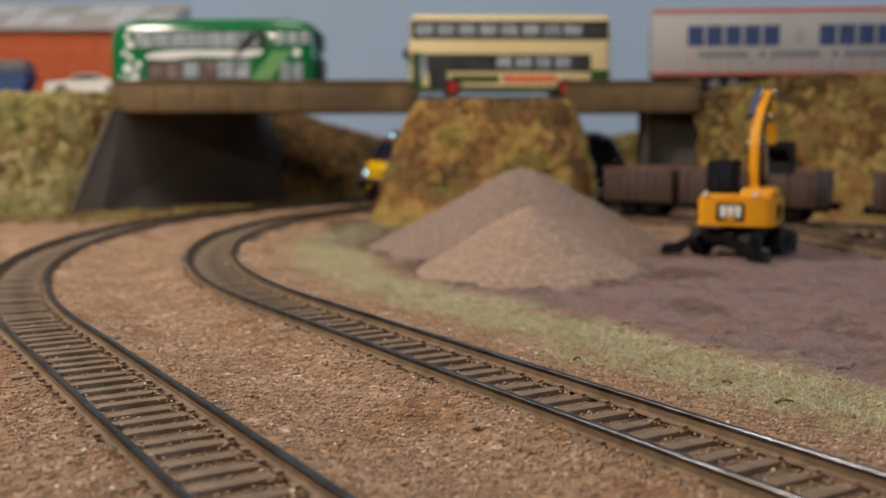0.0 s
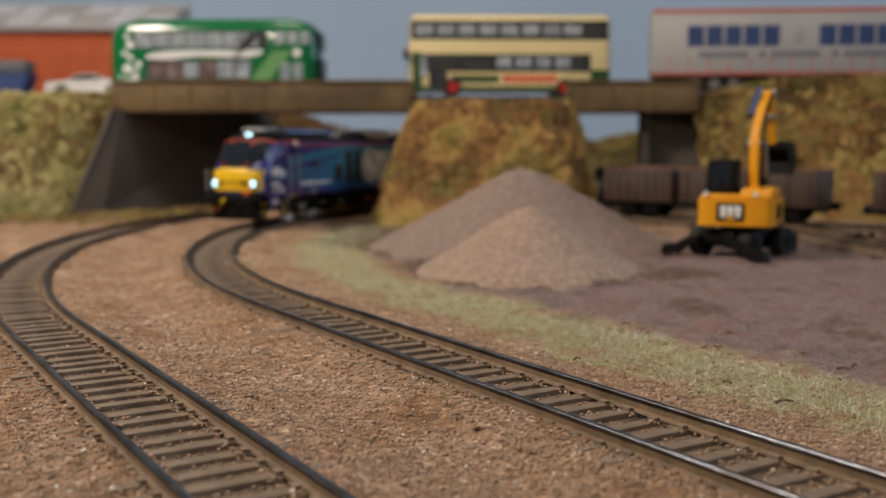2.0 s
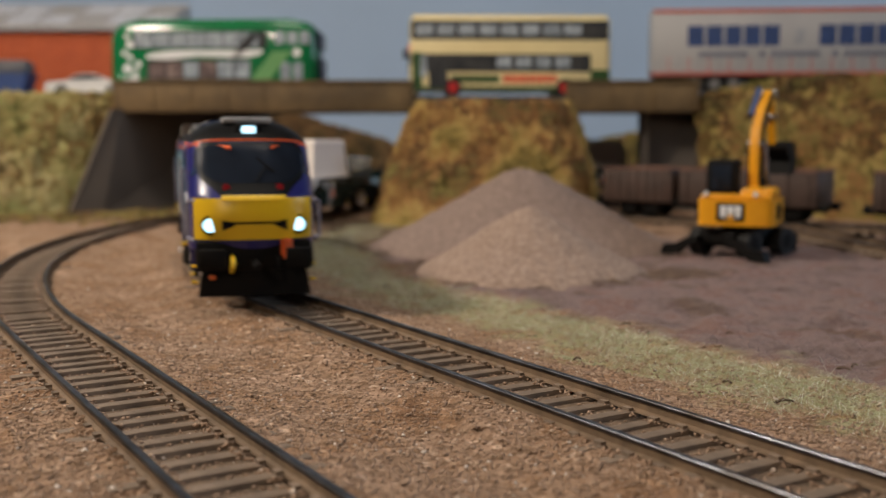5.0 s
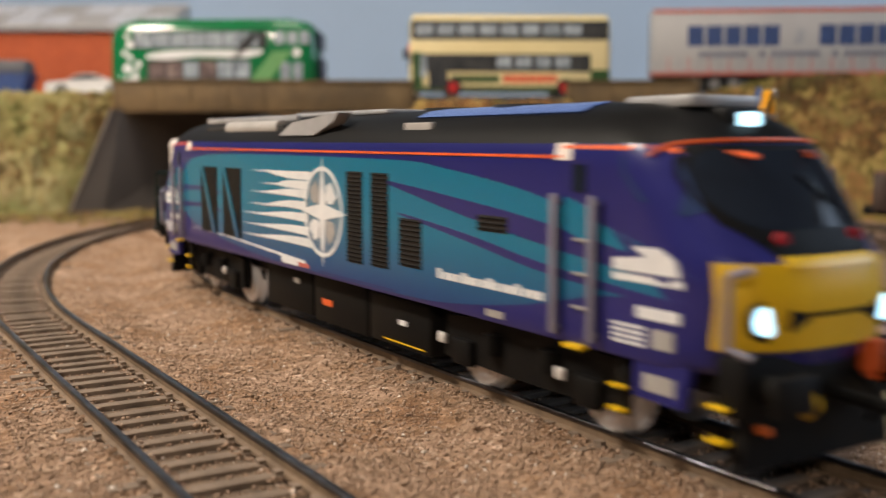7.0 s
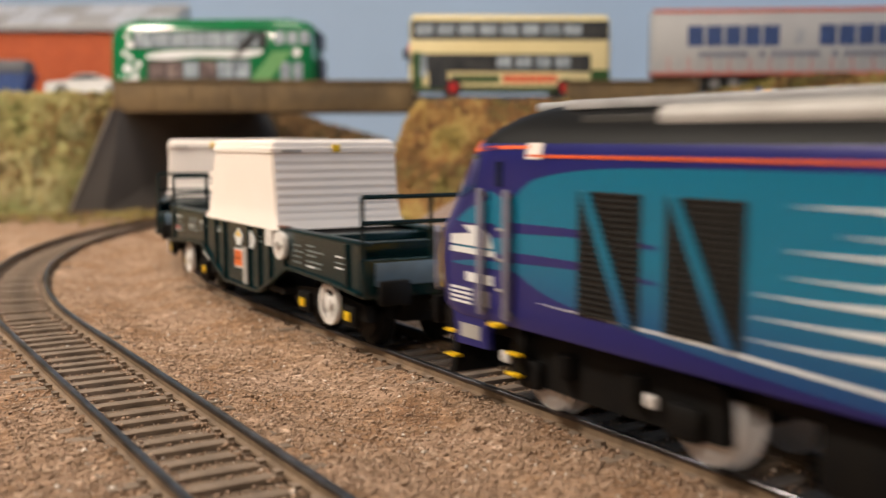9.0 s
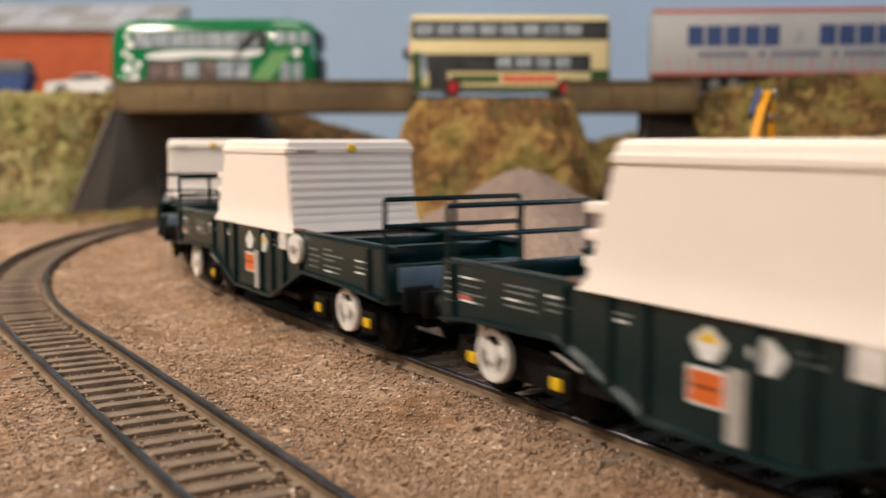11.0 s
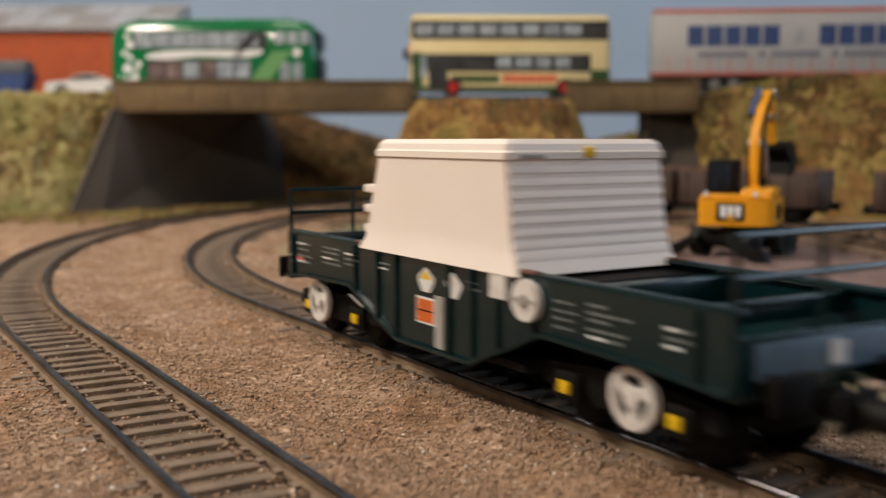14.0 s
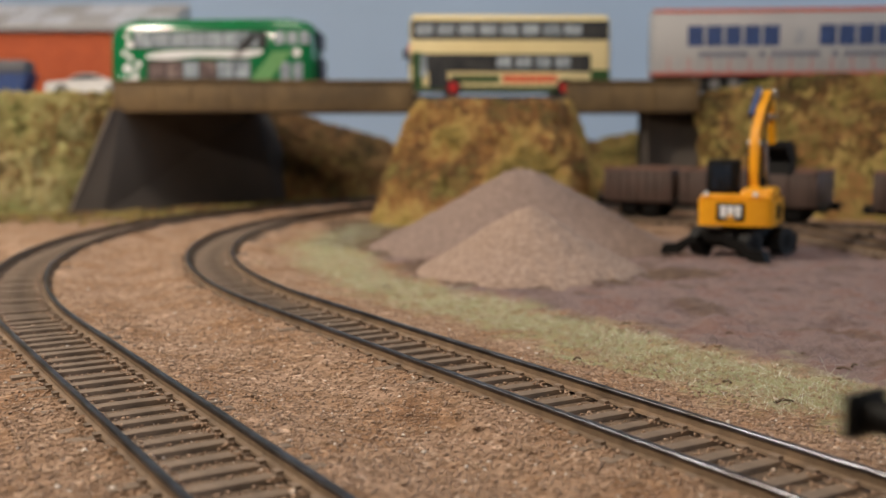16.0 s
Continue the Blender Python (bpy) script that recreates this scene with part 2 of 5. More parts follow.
PAL.update(
    ground=ground_material(),
    grains=island_material("ballast_grains", [(0.0, (0.17, 0.108, 0.066)), (0.10, (0.29, 0.188, 0.122)), (0.6, (0.345, 0.228, 0.154)), (0.97, (0.42, 0.295, 0.21)), (1.0, (0.80, 0.72, 0.64))]),
    fibres=island_material("static_grass_fibres", [(0.0, (0.20, 0.23, 0.08)), (0.3, (0.36, 0.41, 0.20)), (0.6, (0.56, 0.57, 0.36)), (0.85, (0.85, 0.82, 0.66)), (1.0, (0.97, 0.96, 0.92))], 0.3),
    scatter=patchy("hillside_scatter", [(0.32, (0.06, 0.045, 0.012)), (0.42, (0.20, 0.15, 0.036)), (0.50, (0.36, 0.26, 0.085)), (0.56, (0.23, 0.11, 0.035)), (0.72, (0.22, 0.19, 0.055))], 20),
    scatter_green=patchy("pale_green_hillside_scatter", [(0.28, (0.12, 0.13, 0.03)), (0.42, (0.30, 0.30, 0.11)), (0.55, (0.42, 0.36, 0.17)), (0.66, (0.34, 0.22, 0.10)), (0.8, (0.22, 0.23, 0.07))], 20),
    sleeper=mat("weathered_sleeper_plastic", (0.235, 0.172, 0.125), 0.8, col2=(0.115, 0.084, 0.06), scale=120, bump=0.4, bscale=900),
    trackbed=mat("mottled_brown_track_bed", (0.20, 0.136, 0.09), 0.95, col2=(0.07, 0.047, 0.032), scale=230, bump=0.9, bscale=700),
    railside=mat("rusty_rail_side", (0.23, 0.152, 0.092), 0.7, metal=0.0, col2=(0.115, 0.076, 0.046), scale=180, bump=0.2),
    railtop=mat("worn_rail_top", (0.17, 0.18, 0.21), 0.34, metal=1.0, col2=(0.055, 0.048, 0.042), scale=90, bump=0.05),
    concrete=mat("weathered_bridge_card", (0.19, 0.122, 0.052), 0.75, col2=(0.085, 0.055, 0.025), scale=40, bump=0.2, bscale=300),
    wingwall=mat("dark_grey_wall_card", (0.115, 0.093, 0.075), 0.85, col2=(0.07, 0.057, 0.048), scale=9, bump=0.2, bscale=250),
    road=mat("asphalt_card", (0.06, 0.06, 0.062), 0.85, scale=100),
    heap=patchy("crushed_stone_heap", [(0.3, (0.20, 0.138, 0.105)), (0.5, (0.29, 0.205, 0.16)), (0.7, (0.40, 0.30, 0.245))], 520, bump=0.9, bscale=650),
    # Same stone as heap; the rear heap's dimmer light is put into the colour.
    heap_dim=patchy("dimmed_stone_heap", [(0.3, (0.155, 0.107, 0.088)), (0.5, (0.225, 0.162, 0.136)), (0.7, (0.31, 0.23, 0.195))], 520, bump=0.9, bscale=650),
    sky=mat("painted_sky_board", (0.41, 0.54, 0.72), 0.9, col2=(0.38, 0.49, 0.65), scale=3, bump=0.02),
    plaster=mat("room_plaster", (0.20, 0.185, 0.165), 0.9, scale=6, bump=0.05, bscale=80),
)


def flock(name, stops, scale):
    """Flock whose colour drifts in patches, each tuft a little apart."""
    m = patchy(name, stops, scale, 0.95)
    nt = m.node_tree
    r = [n for n in nt.nodes if n.type == "VALTORGB"][0]
    src = r.inputs["Fac"].links[0].from_socket
    g = nt.nodes.new("ShaderNodeNewGeometry")
    k = nt.nodes.new("ShaderNodeMath")
    k.operation = "MULTIPLY_ADD"
    k.inputs[1].default_value, k.inputs[2].default_value = 0.11, -0.055
    nt.links.new(g.outputs["Random Per Island"], k.inputs[0])
    s = nt.nodes.new("ShaderNodeMath")
    nt.links.new(src, s.inputs[0])
    nt.links.new(k.outputs[0], s.inputs[1])
    nt.links.new(s.outputs[0], r.inputs["Fac"])
    return m


OCHRE = [(0.32, (0.07, 0.05, 0.015)), (0.42, (0.25, 0.18, 0.045)), (0.50, (0.44, 0.31, 0.10)), (0.56, (0.28, 0.13, 0.04)), (0.62, (0.10, 0.055, 0.022)), (0.72, (0.28, 0.24, 0.07))]
PALE = [(0.34, (0.045, 0.045, 0.011)), (0.42, (0.16, 0.15, 0.038)), (0.47, (0.42, 0.34, 0.15)), (0.53, (0.28, 0.25, 0.085)), (0.57, (0.23, 0.105, 0.038)), (0.63, (0.12, 0.115, 0.03)), (0.71, (0.42, 0.36, 0.17))]
OLIVE = [(0.32, (0.035, 0.03, 0.008)), (0.42, (0.14, 0.115, 0.026)), (0.50, (0.27, 0.21, 0.065)), (0.56, (0.18, 0.09, 0.03)), (0.62, (0.06, 0.038, 0.014)), (0.72, (0.18, 0.16, 0.042))]
RUST = [(0.32, (0.03, 0.022, 0.008)), (0.42, (0.12, 0.075, 0.025)), (0.50, (0.24, 0.14, 0.055)), (0.57, (0.15, 0.07, 0.026)), (0.63, (0.05, 0.045, 0.014)), (0.72, (0.17, 0.12, 0.04))]
PAL.update(tufts_rust=flock("rust_flock_tufts", RUST, 20), tufts=flock("flock_tufts", OCHRE, 20), tufts_green=flock("pale_flock_tufts", PALE, 24), tufts_olive=flock("olive_flock_tufts", OLIVE, 18))


def grid_mesh(name, xs, ys, hfun, material, attr=None):
    X, Y = np.meshgrid(np.asarray(xs, float), np.asarray(ys, float))
    Z = np.array([[hfun(x, y) for x in xs] for y in ys])
    nx, ny = len(xs), len(ys)
    me = bpy.data.meshes.new(name)
    v = np.stack([X.ravel(), Y.ravel(), Z.ravel()], 1) * K
    i = np.arange(nx * ny).reshape(ny, nx)
    fs = np.stack([i[:-1, :-1].ravel(), i[:-1, 1:].ravel(), i[1:, 1:].ravel(), i[1:, :-1].ravel()], 1)
    me.from_pydata(v.tolist(), [], fs.tolist())
    me.materials.append(material)
    me.shade_smooth()
    if attr:
        for nm, fn in attr:
            a = me.attributes.new(nm, "FLOAT", "POINT")
            a.data.foreach_set("value", [fn(x, y) for y in ys for x in xs])
    return new(name, me)


def steps(*spans):
    out = []
    for a, b, d in spans:
        out += list(np.arange(a, b, d))
    return out + [spans[-1][1]]


def nz(x, y, s, seed=0.0):
    return noise.noise(Vector((x / s, y / s, seed)))


def ground_h(x, y):
    q = inset(x, y)
    h = 0.5 * nz(x, y, 9, 1) + 0.45 * nz(x, y, 3.2, 2) + 0.8 * nz(x, y, 40, 3)
    near = min(abs(q), abs(q + GAP))
    if near < 9.3:
        h = -0.3 + 0.3 * nz(x, y, 4, 11)
    elif near < 22:
        h = 2.2 + 1.1 * nz(x, y, 16, 12) + 0.6 * nz(x, y, 4, 2) - max(0.0, near - 13) * 0.1
    else:
        k = min(1.0, (near - 22) / 12)
        h = h * k + (1.0 + 0.5 * nz(x, y, 4, 2)) * (1 - k)
    if q > 55:
        h += min(1.0, (q - 55) / 20) * (1.5 * nz(x, y, 14, 5) + 2.0 * abs(nz(x, y, 7, 6)) + 0.7 * nz(x, y, 3, 19) - 1.0)
    return h


def yard_f(x, y):
    q = inset(x, y) + 9 * nz(x, y, 22, 8) + 4 * nz(x, y, 6, 9)
    return min(1.0, max(0.0, (q - 64) / 12)) * min(1.0, max(0.0, (560 - y) / 80))


def verge_f(x, y):
    q = inset(x, y)
    if y > 640:
        return 0.0
    d = abs(q - 50 - 6 * nz(x, y, 30, 4)) / 20
    return max(0.0, min(0.72, (1.15 - d) * 1.2 + 1.1 * nz(x, y, 11, 17) - 0.1))


def damp_f(x, y):
    """Dark loose earth round the heaps and at the foot of the slopes."""
    out = 0.0
    for cx, cy, rx, ry in ((33, 392, 46, 44), (37, 478, 74, 54), (72, 384, 34, 15), (-20, 500, 42, 40), (-30, 556, 34, 40), (10, 600, 80, 44)):
        r = math.hypot((x - cx) / rx, (y - cy) / ry) + 0.28 * nz(x, y, 13, 23) + 0.12 * nz(x, y, 4, 24)
        out = max(out, min(0.85, (1.12 - r) * 5))
    q = inset(x, y)
    if q < -88 and y > 560:
        out = max(out, min(0.9, (y - 618 + 40 * nz(x, y, 30, 25) + 20 * nz(x, y, 9, 26)) / 45))
    if q > 60:
        out = max(out, min(0.55, (nz(x, y, 17, 27) - 0.30) * 5 + 0.6 * nz(x, y, 4, 28)))
    return max(0.0, out)


tagged(grid_mesh("ground", steps((-900, -200, 25), (-200, 250, 1.9), (250, 420, 8), (420, 900, 30)),
                 steps((-500, 60, 40), (60, 105, 8), (105, 430, 1.9), (430, 700, 6), (700, 1200, 25)), ground_h, PAL["ground"], (("yard", yard_f), ("verge", verge_f), ("damp", damp_f))),
       "brown ballast and reddish yard earth of the layout", "ground", kind="structure")


# ---- room ----
def slab(name, x0, x1, y0, y1, z0, z1, material, label):
    return tagged(finish(box(B(), x0, x1, y0, y1, z0, z1), name, material, smooth=0), label, name.split("_")[0], kind="structure")


slab("wall_west", -1860, -1800, -1500, 1500, -300, 1400, PAL["plaster"], "plain plastered room wall")
slab("wall_south", -1800, 1800, -1560, -1500, -300, 1400, PAL["plaster"], "plain plastered room wall behind the layout")
slab("wall_north", -1800, 1800, 1440, 1500, -300, 1400, PAL["plaster"], "plain plastered room wall behind the sky board")
eastw = B()
for a in ((-1500, -150, -300, 1400), (850, 1500, -300, 1400), (-150, 850, -300, 250), (-150, 850, 1150, 1400)):
    box(eastw, 1800, 1860, a[0], a[1], a[2], a[3])
tagged(finish(eastw, "wall_east", PAL["plaster"], smooth=0), "plastered room wall with a window opening", "wall", kind="structure")
slab("ceiling", -1800, 1800, -1500, 1500, 1400, 1440, PAL["plaster"], "plain room ceiling")
slab("floor", -1800, 1800, -1500, 1500, -340, -300, PAL["plaster"], "room floor below the layout")


# the sky board behind the layout, curved at its foot
def sky_board():
    bm = B()
    prism(bm, [(-900, -2), (900, -2), (900, 520), (-900, 520)], "y", 1130, 1136)
    return tagged(finish(bm, "backdrop", PAL["sky"], smooth=0), "pale blue painted sky board behind the layout", "backdrop", kind="structure")


sky_board()


# ---- track ----
def sweep(bm, s0, s1, R, lat, prof, ds=6.0, fn=None):
    """Draw a section of (side, height) along a line."""
    n = max(2, int(abs(s1 - s0) / ds))
    rings = []
    for i in range(n + 1):
        s = s0 + (s1 - s0) * i / n
        p, t = (fn or line)(s, R, lat)
        side = Vector((-t.y, t.x))
        rings.append([bm.verts.new((p.x + side.x * u, p.y + side.y * u, v)) for u, v in prof])
    k = len(prof)
    for a, b in zip(rings, rings[1:]):
        for j in range(k):
            bm.faces.new((a[j], a[(j + 1) % k], b[(j + 1) % k], b[j]))
    bm.faces.new(rings[0])
    bm.faces.new(rings[-1])
    return bm


RAIL_SECTION = [(-1.1, 1.9), (1.1, 1.9), (1.0, 2.25), (0.32, 2.5), (0.3, 3.6), (0.5, 3.75), (0.5, 4.3), (-0.5, 4.3), (-0.5, 3.75), (-0.3, 3.6), (-0.32, 2.5), (-1.0, 2.25)]
HEAD_SECTION = [(-0.6, 3.78), (0.6, 3.78), (0.62, 4.3), (0.5, 4.45), (0.25, 4.53), (-0.25, 4.53), (-0.5, 4.45), (-0.62, 4.3)]


def sleeper_mesh():
    bm = B()
    box(bm, -1.3, 1.3, -15, 15, 0.0, 1.95, 0.2)
    for y in (-8.7, 8.7):
        box(bm, -0.9, 0.9, y - 2.1, y - 1.0, 1.9, 2.5)
        box(bm, -0.9, 0.9, y + 1.0, y + 2.1, 1.9, 2.5)
    ob = finish(bm, "sleeper", PAL["sleeper"])
    me = ob.data
    bpy.data.objects.remove(ob)
    return me


SLEEPER = sleeper_mesh()


def track(label, R, s0, s1, fn=line, pitch=6.5):
    root = thing("railway_track", label, "track", "model railway tracks")
    for lat in (-8.75, 8.75):
        r = part("rail", sweep(B(), s0, s1, R, lat, RAIL_SECTION, fn=fn), PAL["railside"], root, "rusty brown rail with a worn top")
        part("rail_head", sweep(B(), s0, s1, R, lat, HEAD_SECTION, fn=fn), PAL["railtop"], r, "polished running surface")
    part("track_bed", sweep(B(), s0, s1, R, 0, [(-7.6, -1.2), (7.6, -1.2), (7.4, 1.15), (-7.4, 1.15)], fn=fn), PAL["trackbed"], root, "mottled brown bed between the rails, darker than the ballast")
    s = s0 + 3
    k = 0
    while s < s1 - 2:
        p, t = fn(s, R, 0)
        ob = new("sleeper", SLEEPER)
        ob.parent = root
        ob.matrix_basis = at(p.x, p.y, 0.15 * math.sin(k * 2.4), math.degrees(math.atan2(t.y, t.x)) + 0.6 * math.sin(k * 1.7))
        s += pitch
        k += 1
    return root


track("curved outer running line with brown sleepers", R_OUT, -760, 330)
track("curved inner running line the train runs on", R_IN, -760, 420)


def siding(s, R, lat=0.0):
    t = Vector((0.80, -0.60))
    p = Vector((150, 592)) + t * s
    return p + lat * Vector((-t.y, t.x)), t


def stub(s, R, lat=0.0):
    t = Vector((0.10, -0.995))
    p = Vector((186, 520)) + t * s
    return p + lat * Vector((-t.y, t.x)), t


track("yard siding the brown wagons stand on", 0, -150, 260, siding)
track("short yard siding sunk in the earth", 0, -20, 190, stub)

# ---- bridge, road level and embankments ----
ROAD = 80.0


def bridge_span(x0, x1, label):
    root = thing("road_bridge_span", label, "bridge", "road bridge spans")
    part("deck", box(B(), x0, x1, 722, 830, 70, ROAD, 0.5), PAL["road"], root)
    g = B()
    box(g, x0, x1, 712, 722, 68.5, 88.5, 0.6)
    part("parapet_girder", g, PAL["concrete"], root, "rust-brown weathered girder with faint panel joints")
    ribs = B()
    n = int((x1 - x0) / 23)
    for i in range(n + 1):
        x = x0 + 2 + i * (x1 - x0 - 4) / n
        box(ribs, x - 0.7, x + 0.7, 711.2, 712.2, 69.5, 87.5, 0.15)
    part("panel_joint", ribs, PAL["concrete"], root)
    part("coping", box(B(), x0 - 1, x1 + 1, 710.5, 723.5, 88.5, 90, 0.4), PAL["concrete"], root)
    part("parapet_girder", box(B(), x0, x1, 830, 838, 70, 88), PAL["concrete"], root)
    return root


bridge_span(-226, -20, "long rust-brown road bridge span over two tracks")
bridge_span(85, 176, "short rust-brown road bridge span by the yard")
for x0, x1, nm in ((-900, -224, "raised roadway on the embankment"), (-22, 87, "raised roadway between the bridge spans"), (174, 900, "raised roadway beside the lorry trailer")):
    tagged(finish(box(B(), x0, x1, 722, 880, 68, ROAD - 0.3), "road", PAL["road"], smooth=0), nm, "road", kind="structure")


def abutment(label, pts_top, pts_bot, thick):
    """A splayed wall leaning back: a strip between a top line and a foot line, with thickness."""
    bm = B()
    top = [bm.verts.new(p) for p in pts_top]
    bot = [bm.verts.new(p) for p in pts_bot]
    for i in range(len(top) - 1):
        bm.faces.new((bot[i], bot[i + 1], top[i + 1], top[i]))
    ob = finish(bm, "abutment", PAL["wingwall"], smooth=0)
    s = ob.modifiers.new("thickness", "SOLIDIFY")
    s.thickness, s.offset = thick * K, 0.0
    return tagged(ob, label, "wall", kind="structure")


abutment("dark grey splayed bridge abutment wall", [(-226, 706, 70), (-222, 712, 70), (-154, 838, 70), (-146, 860, 70)], [(-252, 690, -1), (-234, 704, -1), (-134, 826, -1), (-120, 866, -1)], 5)
abutment("dark grey abutment wall beside the yard", [(142, 725, 70), (147, 770, 70)], [(142, 725, -1), (147, 770, -1)], 4)
abutment("dark grey splayed wing wall beside the yard", [(143, 732, 70), (180, 744, 70)], [(146, 730, -1), (206, 724, -1)], 4)


# ---- hillsides ----
TUFT = [(0, 0, 1.0), (0.9, 0.1, 0.0), (-0.5, 0.8, 0.05), (-0.45, -0.75, -0.05), (0.1, 0.1, -0.5)]


LUMP = [(0, 0, 0.8), (0.75, 0, 0.1), (0.1, 0.75, 0), (-0.7, 0.1, 0.05), (0, -0.72, -0.05), (0, 0, -0.6)]


def tuft_cloud(name, pts, size, material, label, seed=1, flat=0.8, lump=False):
    rng = np.random.default_rng(seed)
    base = np.array(LUMP if lump else TUFT)
    tri = np.array([(0, 1, 2), (0, 2, 3), (0, 3, 1), (4, 2, 1), (4, 3, 2), (4, 1, 3)])
    if lump:
        tri = np.array([(0, 1, 2), (0, 2, 3), (0, 3, 4), (0, 4, 1), (5, 2, 1), (5, 3, 2), (5, 4, 3), (5, 1, 4)])
    n = len(pts)
    P = np.asarray(pts, float)
    sc = size[0] + (size[1] - size[0]) * rng.random((n, 1, 1)) ** (2.2 if lump else 1)
    a = rng.uniform(0, 6.28, n)
    ca, sa = np.cos(a), np.sin(a)
    tilt = rng.uniform(-0.9, 0.9, n)
    ct, st = np.cos(tilt), np.sin(tilt)
    V = base[None] * sc * rng.uniform(0.6, 1.4, (n, 1, 3))
    y, z = V[:, :, 1] * ct[:, None] - V[:, :, 2] * st[:, None], V[:, :, 1] * st[:, None] + V[:, :, 2] * ct[:, None]
    x = V[:, :, 0]
    V = np.stack([x * ca[:, None] - y * sa[:, None], x * sa[:, None] + y * ca[:, None], z * flat], 2) + P[:, None]
    F = (np.arange(n)[:, None, None] * len(base) + tri[None]).reshape(-1, 3)
    me = bpy.data.meshes.new(name)
    me.from_pydata((V.reshape(-1, 3) * K).tolist(), [], F.tolist())
    me.materials.append(material)
    if lump:
        me.shade_smooth()
    return tagged(new(name, me), label, name.replace("_", " "), kind="stuff")


def surface_points(ob, n, seed, lift=0.0):
    rng = np.random.default_rng(seed)
    me = ob.data
    me.calc_loop_triangles()
    co = np.array([v.co for v in me.vertices]) / K
    tr = np.array([t.vertices for t in me.loop_triangles])
    a, b, c = co[tr[:, 0]], co[tr[:, 1]], co[tr[:, 2]]
    ar = np.linalg.norm(np.cross(b - a, c - a), axis=1)
    k = rng.choice(len(tr), n, p=ar / ar.sum())
    u, v = rng.random((2, n, 1))
    fl = (u + v) > 1
    u, v = np.where(fl, 1 - u, u), np.where(fl, 1 - v, v)
    p = a[k] + u * (b[k] - a[k]) + v * (c[k] - a[k])
    p[:, 2] += lift
    return p


def hill(name, label, foot, crest, material, bulge=6.0, nu=60, nv=24, seed=0.0, rough=3.0):
    """A slope from a foot line up to a crest line, uneven like plaster cloth under scatter."""
    foot, crest = smooth_path(foot, 10), smooth_path(crest, 10)

    def pick(line_, u):
        f = u * (len(line_) - 1)
        i = min(int(f), len(line_) - 2)
        return Vector(line_[i]).lerp(Vector(line_[i + 1]), f - i)
    bm = B()
    rows = []
    for j in range(nv + 1):
        v = j / nv
        row = []
        for i in range(nu + 1):
            u = i / nu
            a, b = pick(foot, u), pick(crest, u)
            p = a.lerp(b, v)
            d = (b - a)
            out = Vector((d.y, -d.x, 0))
            face = Vector((-d.x, -d.y, 0.6 * Vector((d.x, d.y, 0)).length + 1))
            face.normalize()
            w = math.sin(math.pi * min(1, v * 0.95 + 0.03))
            p += face * (bulge * w + rough * w ** 0.5 * (noise.noise(p / 16 + Vector((seed, 0, 0))) + 0.6 * noise.noise(p / 6 + Vector((0, seed, 0)))))
            row.append(bm.verts.new(p))
        rows.append(row)
    for a, b in zip(rows, rows[1:]):
        for i in range(nu):
            bm.faces.new((a[i], a[i + 1], b[i + 1], b[i]))
    ob = finish(bm, name, material, smooth=180)
    return tagged(ob, label, "embankment", "scatter-covered slopes", kind="structure")


h1 = hill("embankment_1", "pale green and tan flocked slope left of the bridge", [(-560, 560, -1), (-400, 640, -1), (-300, 676, -1), (-254, 694, -1), (-232, 716, 2)],
          [(-560, 690, 82), (-400, 700, 81), (-300, 706, 81), (-240, 712, 81), (-222, 716, 80)], PAL["scatter_green"], seed=3, rough=6.0, nu=90, nv=34)
h2 = hill("embankment_2", "tan and olive flocked mound carrying the road between spans",
          [(52, 742, -1), (10, 700, -1), (-27, 652, -1), (-44, 614, -1), (-22, 582, -1), (28, 566, -1), (72, 584, -1), (94, 630, -1), (104, 690, -1), (104, 745, -1)],
          [(30, 722, 72.5), (10, 704, 72.5), (-8, 672, 72.5), (-15, 650, 72.5), (-4, 638, 72.5), (32, 634, 73), (66, 638, 72.5), (77, 652, 72.5), (83, 690, 72.5), (84, 722, 72.5)], PAL["scatter"], bulge=3, nu=140, nv=34, seed=9, rough=4.6)
mt = B()
prism(mt, [(-15, 650), (-4, 639), (32, 635), (66, 639), (77, 652), (84, 721), (28, 721), (-8, 672)], "z", 71, 72.5)
tagged(finish(mt, "road", PAL["scatter"], smooth=0), "flocked verge on top of the mound", "verge", kind="structure")
h3 = hill("embankment_3", "olive and rust flocked slope beside the yard", [(178, 712, 1), (200, 680, -1), (232, 650, -1), (290, 600, -1), (420, 520, -1), (620, 420, -1)],
          [(172, 722, 80), (196, 712, 84), (228, 706, 90), (280, 690, 92), (420, 640, 92), (620, 560, 92)], PAL["scatter"], bulge=5, nu=140, nv=34, seed=14, rough=6.5)
h4 = hill("embankment_4", "dark autumn-coloured slope behind the bridge", [(-172, 822, -1), (-108, 846, -1), (-58, 894, -1), (0, 960, -1), (60, 1010, -1)],
          [(-184, 868, 82), (-140, 894, 74), (-82, 940, 57), (-40, 990, 44), (60, 1060, 30)], PAL["scatter"], bulge=4, seed=21)
h5 = hill("embankment_5", "distant green slope behind the yard span", [(100, 985, -1), (180, 960, -1), (260, 955, -1)], [(100, 1030, 36), (190, 1000, 58), (270, 990, 82)], PAL["scatter"], seed=31)
for ob, n, sz, mt in ((h1, 9000, (1.2, 3.4), "tufts_green"), (h2, 14000, (1.0, 2.8), "tufts"), (h3, 12000, (1.2, 3.4), "tufts_olive"), (h4, 5000, (1.5, 4), "tufts_rust"), (h5, 2000, (1.5, 4), "tufts_olive")):
    tuft_cloud("hillside_flock", surface_points(ob, n, n), sz, PAL[mt], "tan, olive and brown flock tufts on a slope", seed=n)


